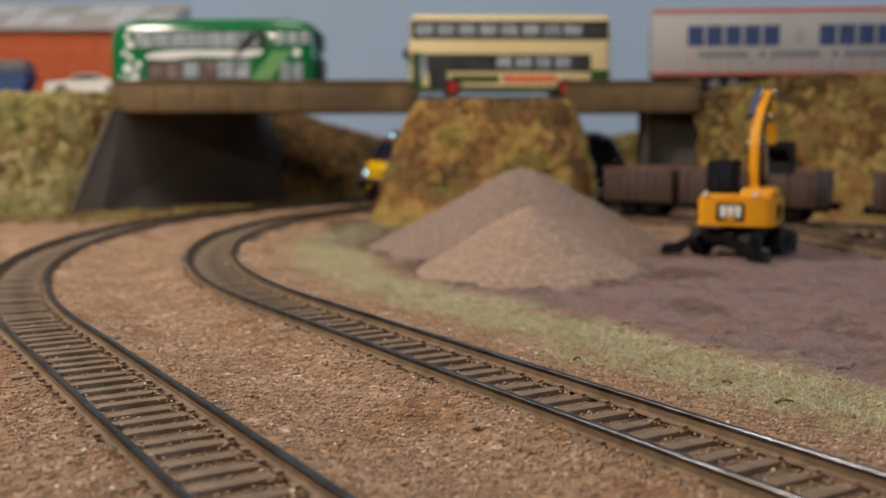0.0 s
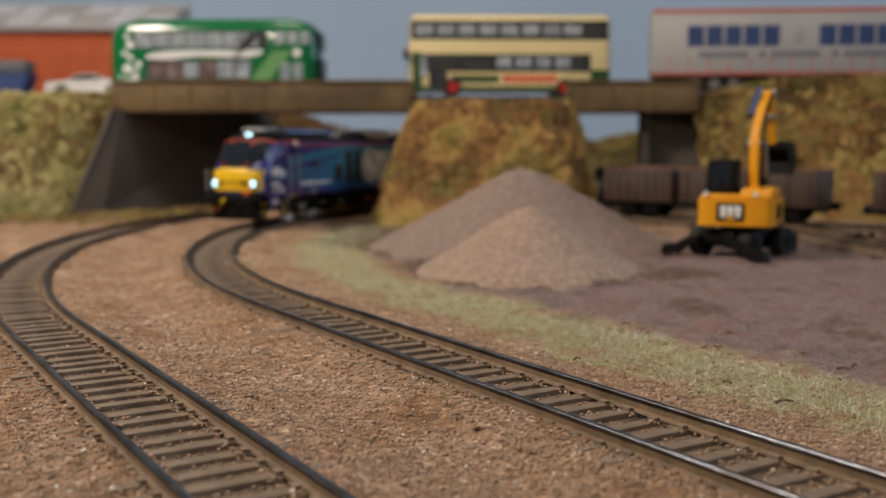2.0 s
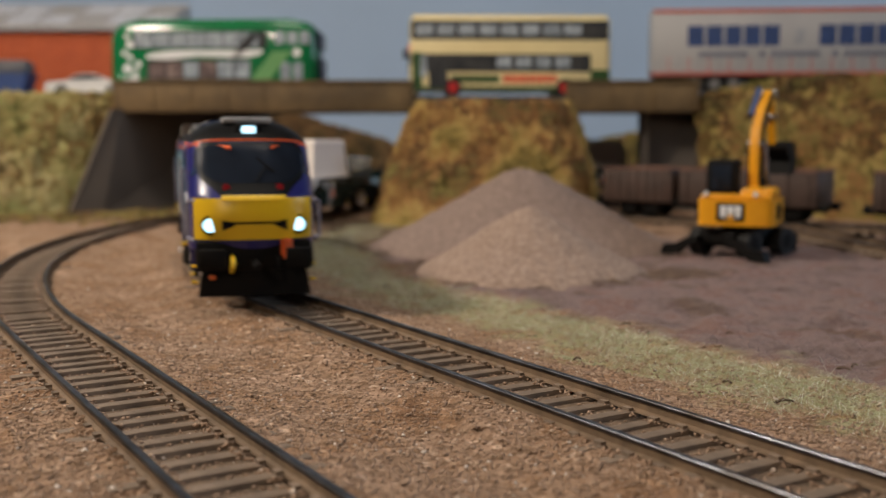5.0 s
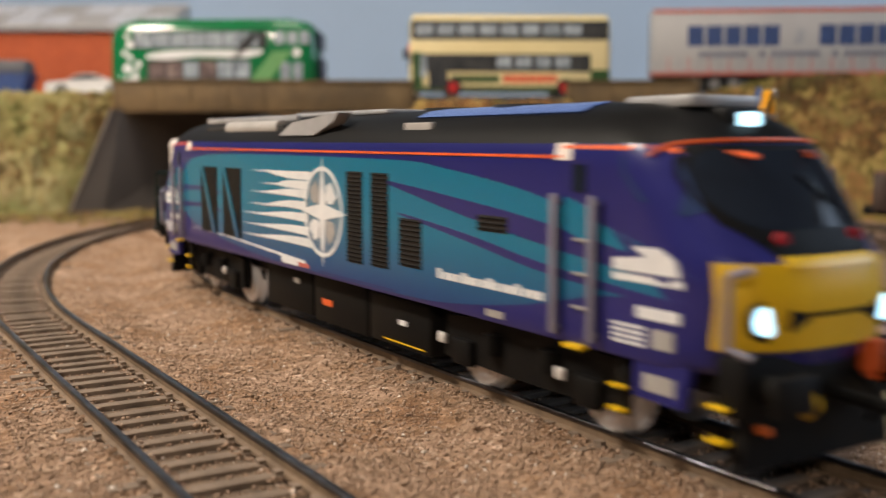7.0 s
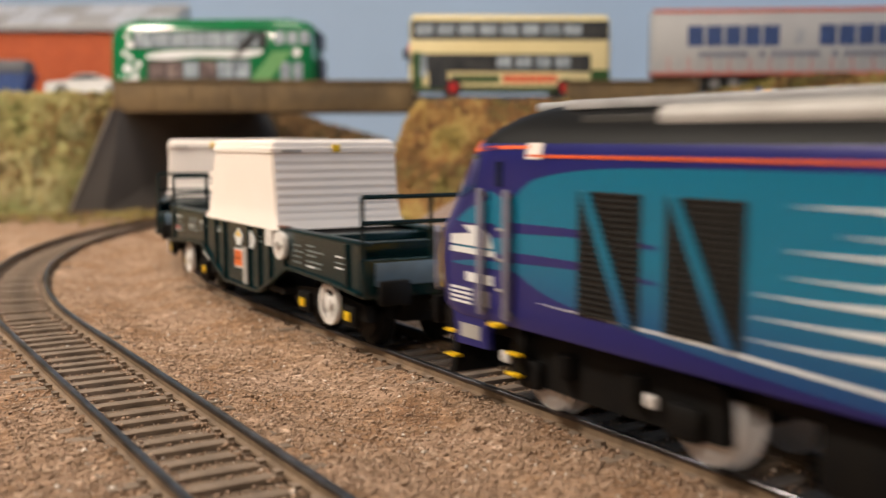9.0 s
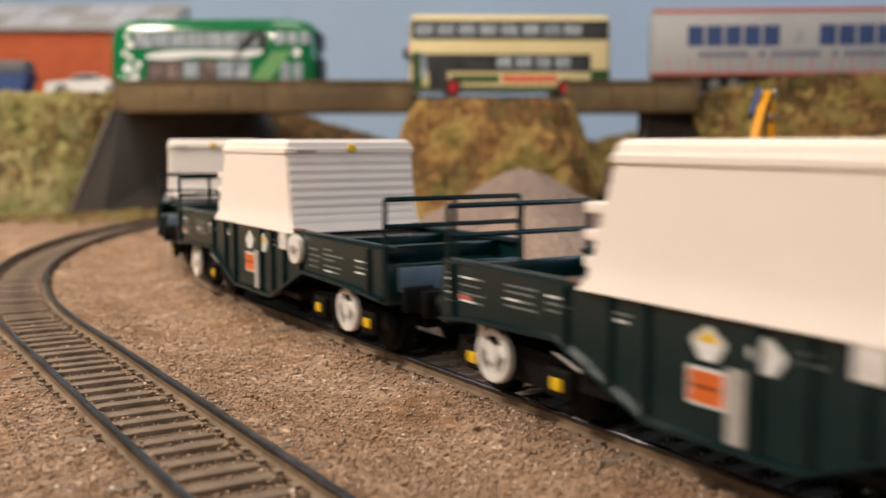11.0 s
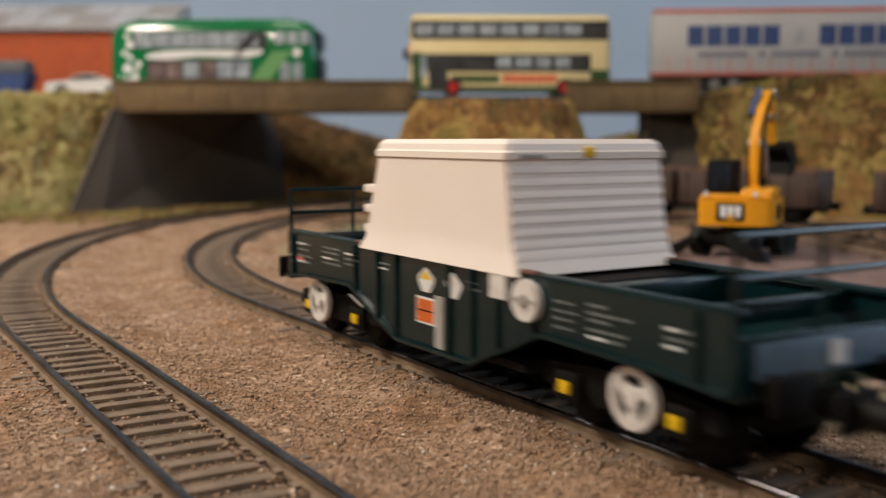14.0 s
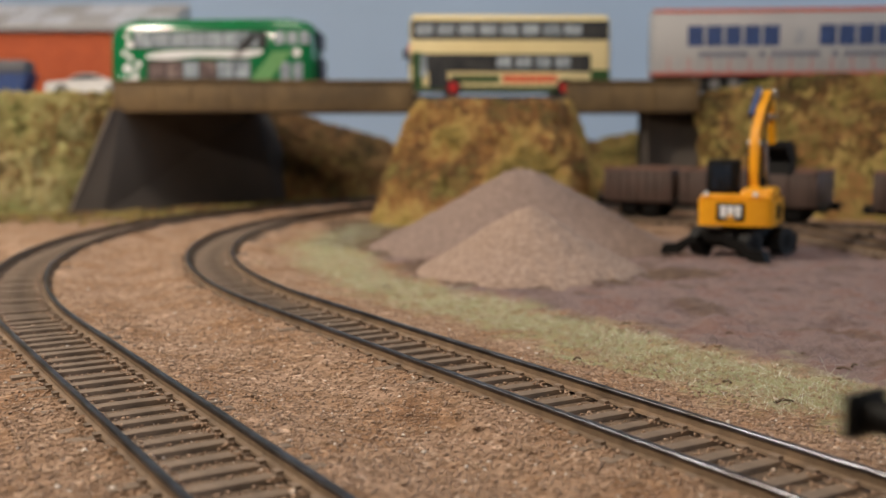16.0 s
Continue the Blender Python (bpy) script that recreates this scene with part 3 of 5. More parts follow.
def foot_scrub():
    rng = np.random.default_rng(44)
    pts = []
    while len(pts) < 5000:
        x, y = rng.uniform(-420, -90), rng.uniform(585, 830)
        q = inset(x, y)
        if q > -86 or rng.random() > (y - 590 + 45 * nz(x, y, 28, 33)) / 60 or nz(x, y, 11, 34) < -0.12:
            continue
        pts.append((x, y, 0.3))
    return tuft_cloud("foot_scrub", pts, (0.8, 2.6), PAL["tufts_olive"], "dark olive scrub and earth at a slope's foot", seed=45)


foot_scrub()


# ---- stone heaps ----
def heap(label, cx, cy, hgt, rx, ry, seed, material):
    xs = np.linspace(-1, 1, 90)
    def h(x, y):
        u, v = (x - cx) / rx, (y - cy) / ry
        r = math.hypot(u, v) * (1 + 0.07 * nz(x, y, 30, seed))
        z = hgt * 1.08 * (1 - math.sqrt(r * r + 0.013))
        return max(-2.0, z + hgt * 0.05 * max(0, 1.2 - abs(r - 1) * 4) + (0.7 * nz(x, y, 5, seed) + 0.35 * nz(x, y, 2, seed)) * (r < 1.2))
    ob = grid_mesh("stone_heap", list(cx + rx * 1.15 * xs), list(cy + ry * 1.15 * xs), h, material)
    return tagged(ob, label, "heap", "stone heaps")


heap("conical heap of pinkish crushed stone", 33, 392, 25, 41, 41, 2, PAL["heap"])
heap("larger heap of pinkish crushed stone behind", 37, 478, 38, 68, 50, 7, PAL["heap_dim"])


# ---- loose ballast grains ----
def grains():
    rng = np.random.default_rng(5)
    pts = []
    while len(pts) < 48000:
        y = 105 + 330 * rng.random() ** 1.7
        x = (rng.random() * 1.05 - 0.5) * y * 0.92
        q = inset(x, y)
        if q > 70 or min(abs(q - 8.7), abs(q + 8.7), abs(q + GAP - 8.7), abs(q + GAP + 8.7)) < 1.5:
            continue
        near = min(abs(q), abs(q + GAP))
        if near < 9.3 and rng.random() < (0.5 if near < 5 else 0.0):
            continue
        pts.append((x, y, ground_h(x, y) + 0.05 if near > 9.3 else (1.25 if near < 5 else 1.9)))
    return tuft_cloud("ballast_grain", pts, (0.14, 0.78), PAL["grains"], "loose brown and pink ballast grains", seed=8, flat=0.72, lump=True)


grains()


def grass_strip():
    """Static grass along the edge of the yard, sparse at its margins."""
    rng = np.random.default_rng(12)
    V, F, n = [], [], 0
    while n < 38000:
        y = 120 + 470 * rng.random() ** 1.5
        x = -90 + 260 * rng.random()
        q = inset(x, y)
        d = abs(q - 50 - 6 * nz(x, y, 30, 4)) / 20
        if d > 1.2 or rng.random() < d ** 3 or nz(x, y, 13, 17) < -0.32 + 0.25 * (d > 0.7):
            continue
        h = rng.uniform(0.5, 2.1) * (1.25 - 0.5 * d)
        a, lean = rng.uniform(0, 6.28), rng.uniform(0.8, 3.0) * h * (4.5 if rng.random() < 0.09 else 1.0)
        w = 0.022 if rng.random() < 0.92 else 0.045
        z = ground_h(x, y) - 0.2
        dx, dy = math.cos(a), math.sin(a)
        k = len(V)
        V += [(x - dy * w, y + dx * w, z), (x + dy * w, y - dx * w, z),
              (x + dx * lean * 0.4 + dy * w * .8, y + dy * lean * 0.4 - dx * w * .8, z + h * 0.6), (x + dx * lean * 0.4 - dy * w * .8, y + dy * lean * 0.4 + dx * w * .8, z + h * 0.6),
              (x + dx * lean, y + dy * lean, z + h * 0.85)]
        F += [(k, k + 1, k + 2, k + 3), (k + 3, k + 2, k + 4)]
        n += 1
    me = bpy.data.meshes.new("grass")
    me.from_pydata([(a * K, b * K, c * K) for a, b, c in V], [], F)
    me.materials.append(PAL["fibres"])
    return tagged(new("grass", me), "pale green static grass strip beside the yard", "grass", kind="stuff")


grass_strip()


def twig(x, y, a, L):
    bm = B()
    rod(bm, (-L / 2, 0, 0.25), (0, 0.3, 0.7), 0.28, 6)
    rod(bm, (0, 0.3, 0.7), (L / 2, -0.2, 0.4), 0.22, 6)
    ob = finish(bm, "twig", PAL["trackbed"])
    ob.matrix_basis = at(x, y, ground_h(x, y) + 0.1, a)
    return tagged(ob, "tiny black twig lying on the earth", "twig", "scraps on the ground")


for tx, ty, ta, tl in ((49, 272, 20, 3.2), (53, 262, 80, 2.0), (88, 222, -30, 3.4), (92, 226, 40, 2.2), (64, 189, 10, 4.0), (84, 236, 60, 1.8), (-19, 338, 30, 2.0), (30, 226, 15, 1.8), (58, 206, -50, 2.2), (74, 262, 0, 2.4)):
    twig(tx, ty, ta, tl)


# ---- things on the road ----
PAL.update(
    buscream=mat("cream_bus_paint", (0.78, 0.66, 0.36), 0.3, bump=0.01, scale=30, col2=(0.70, 0.58, 0.31)),
    busgreen=mat("dark_green_bus_paint", (0.035, 0.085, 0.028), 0.3, bump=0.01, scale=30),
    brightgreen=mat("bright_green_bus_paint", (0.008, 0.17, 0.055), 0.18, bump=0.01, scale=30, coat=0.5),
    limegreen=mat("light_green_bus_paint", (0.16, 0.36, 0.14), 0.25, bump=0.01, scale=30),
    # Sky light and seats showing in the bus panes are put into this colour.
    pane=mat("pane_painted_pale", (0.42, 0.47, 0.52), 0.12, col2=(0.20, 0.23, 0.26), scale=160, bump=0.0, coat=0.5),
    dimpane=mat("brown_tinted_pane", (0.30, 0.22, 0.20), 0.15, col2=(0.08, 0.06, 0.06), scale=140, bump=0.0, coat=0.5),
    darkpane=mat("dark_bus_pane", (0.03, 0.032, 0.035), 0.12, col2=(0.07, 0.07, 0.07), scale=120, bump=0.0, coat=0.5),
    tyre=mat("tyre_rubber", (0.012, 0.012, 0.012), 0.8),
    adred=mat("orange_red_print", (0.72, 0.09, 0.04), 0.45, bump=0.0),
    red=mat("red_wheel_paint", (0.50, 0.02, 0.02), 0.35, bump=0.01),
    silver=mat("silver_wheel", (0.4, 0.4, 0.4), 0.35, metal=0.8),
    trailerwhite=mat("off_white_curtain", (0.42, 0.42, 0.43), 0.5, col2=(0.37, 0.37, 0.385), scale=25, bump=0.1, bscale=60),
    navy=mat("navy_lettering", (0.035, 0.07, 0.20), 0.5, bump=0.0),
    slate=mat("slate_grey_lettering", (0.16, 0.18, 0.24), 0.5, bump=0.0),
    paleletter=mat("pale_grey_lettering", (0.36, 0.38, 0.42), 0.5, bump=0.0),
    redline=mat("faded_red_trim", (0.55, 0.13, 0.10), 0.5, bump=0.0),
    brick=mat("orange_red_brick_sheet", (0.50, 0.10, 0.03), 0.8, col2=(0.42, 0.08, 0.025), scale=120, bump=0.3),
    roofgrey=mat("pale_grey_roof_sheet", (0.42, 0.40, 0.39), 0.5, col2=(0.36, 0.34, 0.33), scale=20),
    skylight=mat("white_skylight_sheet", (0.62, 0.62, 0.66), 0.35, scale=30),
    skipblue=mat("blue_skip_paint", (0.03, 0.07, 0.22), 0.5, col2=(0.025, 0.05, 0.16), scale=80),
    tarp=mat("grey_tarpaulin", (0.14, 0.14, 0.15), 0.8, scale=90, bump=0.5),
    carwhite=mat("silver_white_car_paint", (0.85, 0.83, 0.80), 0.15, bump=0.0, scale=20, coat=0.6),
    catyellow=mat("machine_yellow_paint", (0.80, 0.36, 0.01), 0.32, col2=(0.70, 0.30, 0.01), scale=90, bump=0.03),
    rustwagon=mat("brown_wagon_paint", (0.075, 0.042, 0.032), 0.6, col2=(0.045, 0.028, 0.022), scale=90, bump=0.2),
    wheelgrey=mat("silver_grey_wheel", (0.90, 0.90, 0.92), 0.42, metal=0.0, col2=(0.78, 0.78, 0.79), scale=200, bump=0.1),
    print=mat("faint_grey_print", (0.17, 0.19, 0.19), 0.5, bump=0.02),
    rustrim=mat("rusty_wagon_rim", (0.16, 0.075, 0.05), 0.65, scale=150, bump=0.2),
)


def wheel(bm, x, y, z, r, w, hub):
    cyl(bm, (x, y, z), "y", r, w, 20, mi=0)
    cyl(bm, (x, y, z), "y", r * 0.62, w + 0.5, 16, mi=1)
    cyl(bm, (x, y, z), "y", r * 0.2, w + 1.0, 10, mi=1)
    return bm


def rounded_shell(bm, L, W, z0, z1, r=3.0, tumble=0.0, crown=1.0):
    """A vehicle shell with rounded corners and roof edges; the ends lean by tumble."""
    rings = []
    for z, dl, dw in ((z0, 0.4, 0.4), (z0 + 1, 0, 0), (z1 - 4 * crown, 0, 0), (z1 - 2 * crown, 0.7 * crown, 0.5), (z1 - 0.7 * crown, 2.0 * crown, 1.6), (z1, 4.2 * crown, 3.6)):
        l, w = L / 2 - dl - tumble * (z - z0) / (z1 - z0), W / 2 - dw
        ring = []
        for cx, cy, a0 in ((l - r, w - r, 0), (-l + r, w - r, 90), (-l + r, -w + r, 180), (l - r, -w + r, 270)):
            for k in range(5):
                a = radians(a0 + 22.5 * k)
                ring.append(bm.verts.new((cx + r * math.cos(a), cy + r * math.sin(a), z)))
        rings.append(ring)
    n = len(rings[0])
    for a, b in zip(rings, rings[1:]):
        for i in range(n):
            bm.faces.new((a[i], a[(i + 1) % n], b[(i + 1) % n], b[i]))
    bm.faces.new(rings[0])
    bm.faces.new(rings[-1])
    return bm


def panel(bm, x0, x1, z0, z1, y, d=0.3, slant=0.0):
    """A flat panel on a side at y; slant moves its top along x."""
    s = -1 if y < 0 else 1
    return prism(bm, [(x0, z0), (x1, z0), (x1 + slant, z1), (x0 + slant, z1)], "y", y - s * 0.2, y + s * d)


def cream_bus(m):
    root = thing("double_decker_bus", "cream and dark green model double-decker bus on the roadway", "bus", "model buses", m)
    L, W, H = 144, 33, 57
    part("body", rounded_shell(B(), L, W, 4, H, 4, 1.0), PAL["buscream"], root)
    part("roof", box(B(), -L / 2 + 3, L / 2 - 3, -W / 2 + 2.2, W / 2 - 2.2, H - 0.6, H + 0.5, 0.4), PAL["buscream"], root)
    for s in (-1, 1):
        y = s * W / 2
        part("upper_window_band", panel(B(), -L / 2 + 2, L / 2 - 2.5, 40, 53.5, y, 0.15), PAL["darkpane"], root)
        part("lower_window_band", panel(B(), -L / 2 + 3, L / 2 - 15, 17.5, 30, y, 0.15), PAL["darkpane"], root)
        part("rear_green_panel", panel(B(), L / 2 - 15, L / 2 - 1.5, 5, 19, y, 0.15), PAL["busgreen"], root)
        part("green_skirt", panel(B(), -L / 2 + 30, -6, 10, 15, y, 0.15), PAL["busgreen"], root)
        part("green_skirt", panel(B(), -L / 2 + 4, L / 2 - 16, 4.4, 7, y, 0.15), PAL["busgreen"], root)
        part("front_corner_panel", panel(B(), -L / 2 + 2.5, -L / 2 + 9, 5, 31, y, 0.2), PAL["busgreen"], root)
        part("advert", panel(B(), -8, 40, 8.5, 16.5, y, 0.3), PAL["buscream"], root, "cream advertising panel with red bars")
        bars = B()
        for i in range(9):
            panel(bars, -5 + i * 4.3, -1.5 + i * 4.3, 9.8, 15.4, y + s * 0.3, 0.15)
        part("advert_lettering", bars, PAL["adred"], root)
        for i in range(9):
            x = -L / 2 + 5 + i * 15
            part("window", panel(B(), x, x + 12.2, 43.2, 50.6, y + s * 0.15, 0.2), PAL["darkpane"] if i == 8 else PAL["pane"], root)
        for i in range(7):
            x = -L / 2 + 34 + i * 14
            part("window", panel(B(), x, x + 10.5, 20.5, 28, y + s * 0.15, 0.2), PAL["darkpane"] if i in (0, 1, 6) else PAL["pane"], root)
        door = part("door", panel(B(), -L / 2 + 14, -L / 2 + 27, 6, 29, y + s * 0.1, 0.25), PAL["darkpane"], root, "dark folding entrance door")
        part("door_glass", panel(B(), -L / 2 + 8, -L / 2 + 12.5, 14, 29, y + s * 0.1, 0.3), PAL["pane"], door)
        for x in (-L / 2 + 31, L / 2 - 33):
            part("wheel", wheel(B(), x, y - s * 2.1, 6.6, 6.4, 5, 1), [PAL["tyre"], PAL["red"]], root, "black tyre with a red hub")
    part("windscreen", box(B(), -L / 2 - 0.3, -L / 2 + 1, -W / 2 + 3, W / 2 - 3, 17, 30, 0.3), PAL["glass"], root)
    part("upper_windscreen", box(B(), -L / 2 + 0.3, -L / 2 + 2, -W / 2 + 3, W / 2 - 3, 40, 53, 0.3), PAL["glass"], root)
    part("destination_box", box(B(), -L / 2 - 0.4, -L / 2 + 1, -W / 2 + 5, W / 2 - 5, 31, 37, 0.3), PAL["orange"], root, "amber destination display")
    part("mirror", box(B(), -L / 2 - 4, -L / 2 - 1, -W / 2 - 2.5, -W / 2 + 0.5, 26, 33, 0.5), PAL["black"], root)
    return root


cream_bus(at(47.5, 756, ROAD - 0.2, 1.5))


def green_bus(m):
    root = thing("double_decker_bus", "glossy green model double-decker bus with white swirls", "bus", "model buses", m)
    L, W, H = 157, 33, 56
    part("body", rounded_shell(B(), L, W, 3, H, 12, 2.0, 3.2), PAL["brightgreen"], root)
    for s in (-1, 1):
        y = s * W / 2
        part("window_band", panel(B(), -58, 40, 35, 47.5, y, 0.15), PAL["darkpane"], root)
        part("window_band", panel(B(), -48, 28, 12, 27, y, 0.15), PAL["darkpane"], root)
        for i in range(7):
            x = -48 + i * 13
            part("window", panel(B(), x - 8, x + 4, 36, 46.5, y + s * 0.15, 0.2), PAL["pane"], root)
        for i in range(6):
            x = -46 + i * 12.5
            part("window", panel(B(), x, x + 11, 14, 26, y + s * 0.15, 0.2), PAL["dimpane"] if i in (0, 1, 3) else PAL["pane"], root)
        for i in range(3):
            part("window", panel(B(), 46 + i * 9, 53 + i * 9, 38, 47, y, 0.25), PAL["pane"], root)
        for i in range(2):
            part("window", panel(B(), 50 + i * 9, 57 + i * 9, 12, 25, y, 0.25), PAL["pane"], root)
        part("swoosh", panel(B(), 22, 36, 5, 33, y + s * 0.2, 0.2, 22), PAL["limegreen"], root, "light green diagonal swoosh")
        part("stair_window", panel(B(), 12, 20, 28, 46, y + s * 0.2, 0.3, 16), PAL["darkpane"], root, "dark diagonal staircase window")
        sw = B()
        prism(sw, smooth_path([(-48, 31), (-30, 33.6), (0, 33.8), (38, 34)], 6) + smooth_path([(36, 31), (22, 28.4), (-10, 29.5), (-30, 27.5), (-48, 28)], 6), "y", y + s * 0.2, y + s * 0.5)
        part("white_swirl", sw, PAL["white"], root)
        for k, (cx, cz, r) in enumerate(((-60, 38, 3), (-62, 21, 3.4), (-57, 13, 3), (-60, 29, 2.2), (-54, 46, 2.4), (62, 32, 3), (-54, 24, 2.4), (-64, 32, 2), (-63, 12, 2.4), (-56, 18, 1.8), (-62, 44, 2))):
            part("white_rosette", cyl(B(), (cx, y - s * 0.2, cz), "y", r, 1.0, 14, r2=r * 0.6), PAL["white"], root, "mottled white printed rosette")
        part("white_skirt_line", panel(B(), -50, 62, 3.6, 7, y, 0.15), PAL["white"], root)
    for x in (-42, 42):
        for s in (-1, 1):
            part("wheel", wheel(B(), x, s * (W / 2 - 2.6), 6, 6, 5, 1), [PAL["tyre"], PAL["silver"]], root)
    part("windscreen", box(B(), L / 2 - 2, L / 2 + 0.2, -W / 2 + 3, W / 2 - 3, 12, 28, 0.4), PAL["glass"], root)
    part("upper_windscreen", box(B(), L / 2 - 3, L / 2 - 0.6, -W / 2 + 3, W / 2 - 3, 35, 47, 0.4), PAL["glass"], root)
    part("roof_strip", box(B(), -40, 50, -9, 9, H - 0.4, H + 0.6, 0.4), PAL["limegreen"], root)
    return root


green_bus(at(-166, 770, ROAD - 0.2, -3))


def trailer(m):
    root = thing("lorry_trailer", "off-white curtain-sided lorry trailer with navy lettering", "trailer", "", m)
    L, W, z0, z1 = 180, 33, 12, 58
    part("curtain_body", box(B(), -L / 2, L / 2, -W / 2, W / 2, z0, z1, 0.8), PAL["trailerwhite"], root)
    part("chassis", box(B(), -L / 2 + 2, L / 2 - 2, -10, 10, 8, z0, 0.4), PAL["black"], root)
    for s in (-1, 1):
        y = s * W / 2
        part("top_rail", panel(B(), -L / 2, L / 2, z1 - 3.2, z1 - 0.6, y, 0.3), PAL["redline"], root, "faded red top rail")
        part("bottom_rail", panel(B(), -L / 2, L / 2, z0, z0 + 2, y, 0.3), PAL["redline"], root)
        for i in range(26):
            x = -L / 2 + 4 + i * 6.9
            part("strap", panel(B(), x, x + 0.8, z0 + 1, z0 + 12, y, 0.25), PAL["redline"] if i % 2 else PAL["paleletter"], root)
    y = -W / 2
    # the haulier's name stands as plain blocks
    for x0, n in ((-66, 5), (23, 5)):
        for i in range(n):
            x = x0 + i * 12.8
            part("lettering_block", panel(B(), x, x + 11.0, 32.0, 46.0, y, 0.3), PAL["navy"], root, "navy printed block")
    part("lettering_block", panel(B(), 6, 12, 33, 43, y, 0.3, 1.5), PAL["paleletter"], root)
    for x0, n in ((-58, 7), (-17, 1), (-9, 7), (32, 1), (40, 8)):
        for i in range(n):
            part("lettering_bar", panel(B(), x0 + i * 4.8, x0 + i * 4.8 + 3.6, 24.2, 28.4, y, 0.3), PAL["slate"], root, "slate grey printed bar")
    for x in (-60, -47, -34):
        for s in (-1, 1):
            part("wheel", wheel(B(), x, s * 13, 6, 6, 5, 1), [PAL["tyre"], PAL["silver"]], root)
    part("landing_leg", box(B(), 40, 43, -12, 12, 0, 12, 0.4), PAL["black"], root)
    part("rear_lamp", box(B(), -L / 2 - 0.8, -L / 2, -W / 2 + 2, -W / 2 + 8, z0 - 1, z0 + 2, 0.2), PAL["taillamp"], root)
    return root


trailer(at(238, 738, ROAD + 2.2, -6))


def building():
    root = thing("brick_warehouse", "orange-red brick model warehouse with pale grey roof", "building", "", at(-420, 960, 60))
    wall = part("wall", box(B(), -190, 168, -20, 50, -61, 88, 0.6), PAL["brick"], root)
    for i in range(14):
        part("brick_pier", box(B(), -185 + i * 26, -180 + i * 26, -21, -20, 0, 86, 0.3), PAL["brick"], wall)
    for i in range(7):
        part("brick_course_band", box(B(), -190, 168, -20.5, -20, 10 + i * 11, 10.8 + i * 11, 0.1), PAL["brick"], wall)
    part("gutter", box(B(), -194, 174, -25, -19, 86, 90, 0.8), PAL["skylight"], root, "white gutter")
    rf = B()
    prism(rf, [(-26, 90), (50, 119), (53, 119), (53, 88), (-26, 88)], "x", -194, 176)
    part("roof", rf, PAL["roofgrey"], root)
    for i in range(12):
        for k in range(2):
            y0 = -20 + k * 34
            bm = B()
            prism(bm, [(y0, 92.5 + k * 13), (y0 + 28, 103.2 + k * 13), (y0 + 28, 104.2 + k * 13), (y0, 93.5 + k * 13)], "x", -188 + i * 30.5, -163 + i * 30.5)
            part("skylight", bm, PAL["skylight"] if (i + k) % 3 else PAL["roofgrey"], root)
    return root


building()


def skip(m):
    root = thing("blue_skip", "blue steel skip under a grey tarpaulin", "skip", "", m)
    bm = B()
    prism(bm, [(-15, 0), (15, 0), (20, 17), (-20, 17)], "y", -12, 12)
    part("tub", bm, PAL["skipblue"], root)
    part("rim", box(B(), -20.6, 20.6, -12.6, 12.6, 16, 17.6, 0.4), PAL["skipblue"], root)
    bm = B()
    box(bm, -19, 19, -11.5, 11.5, 17, 27, 3)
    part("tarpaulin_load", bm, PAL["tarp"], root)
    for x in (-14, -5, 5, 14):
        part("rib", box(B(), x - 0.8, x + 0.8, -13, -12, 1, 16, 0.2), PAL["skipblue"], root)
    return root


skip(at(-322, 765, ROAD, 4))


def sports_car(m):
    root = thing("sports_car", "low silver-white model sports car on the roadway", "car", "", m)
    prof = smooth_path([(-28, 3), (-28.5, 7), (-26, 10), (-14, 11.3), (-6, 15.4), (4, 16), (12, 13.4), (18, 11.3), (26, 9.6), (28, 6), (27, 3)], 4)
    part("body", prism(B(), prof, "y", -11.5, 11.5), PAL["carwhite"], root)
    part("side_window", prism(B(), smooth_path([(-12, 11.6), (-5.5, 14.6), (3, 15), (11, 12.6), (-12, 11.6)], 4)[:-1], "y", -11.8, 11.8), PAL["glass"], root)
    for x in (-17, 17):
        for s in (-1, 1):
            part("wheel", wheel(B(), x, s * 10, 4.2, 4.2, 4, 1), [PAL["tyre"], PAL["silver"]], root)
    part("headlight", box(B(), -28.4, -26, -10.5, -6, 7, 9, 0.4), PAL["pane"], root)
    part("headlight", box(B(), -28.4, -26, 6, 10.5, 7, 9, 0.4), PAL["pane"], root)
    return root


sports_car(at(-252, 742, ROAD - 0.3, 8))


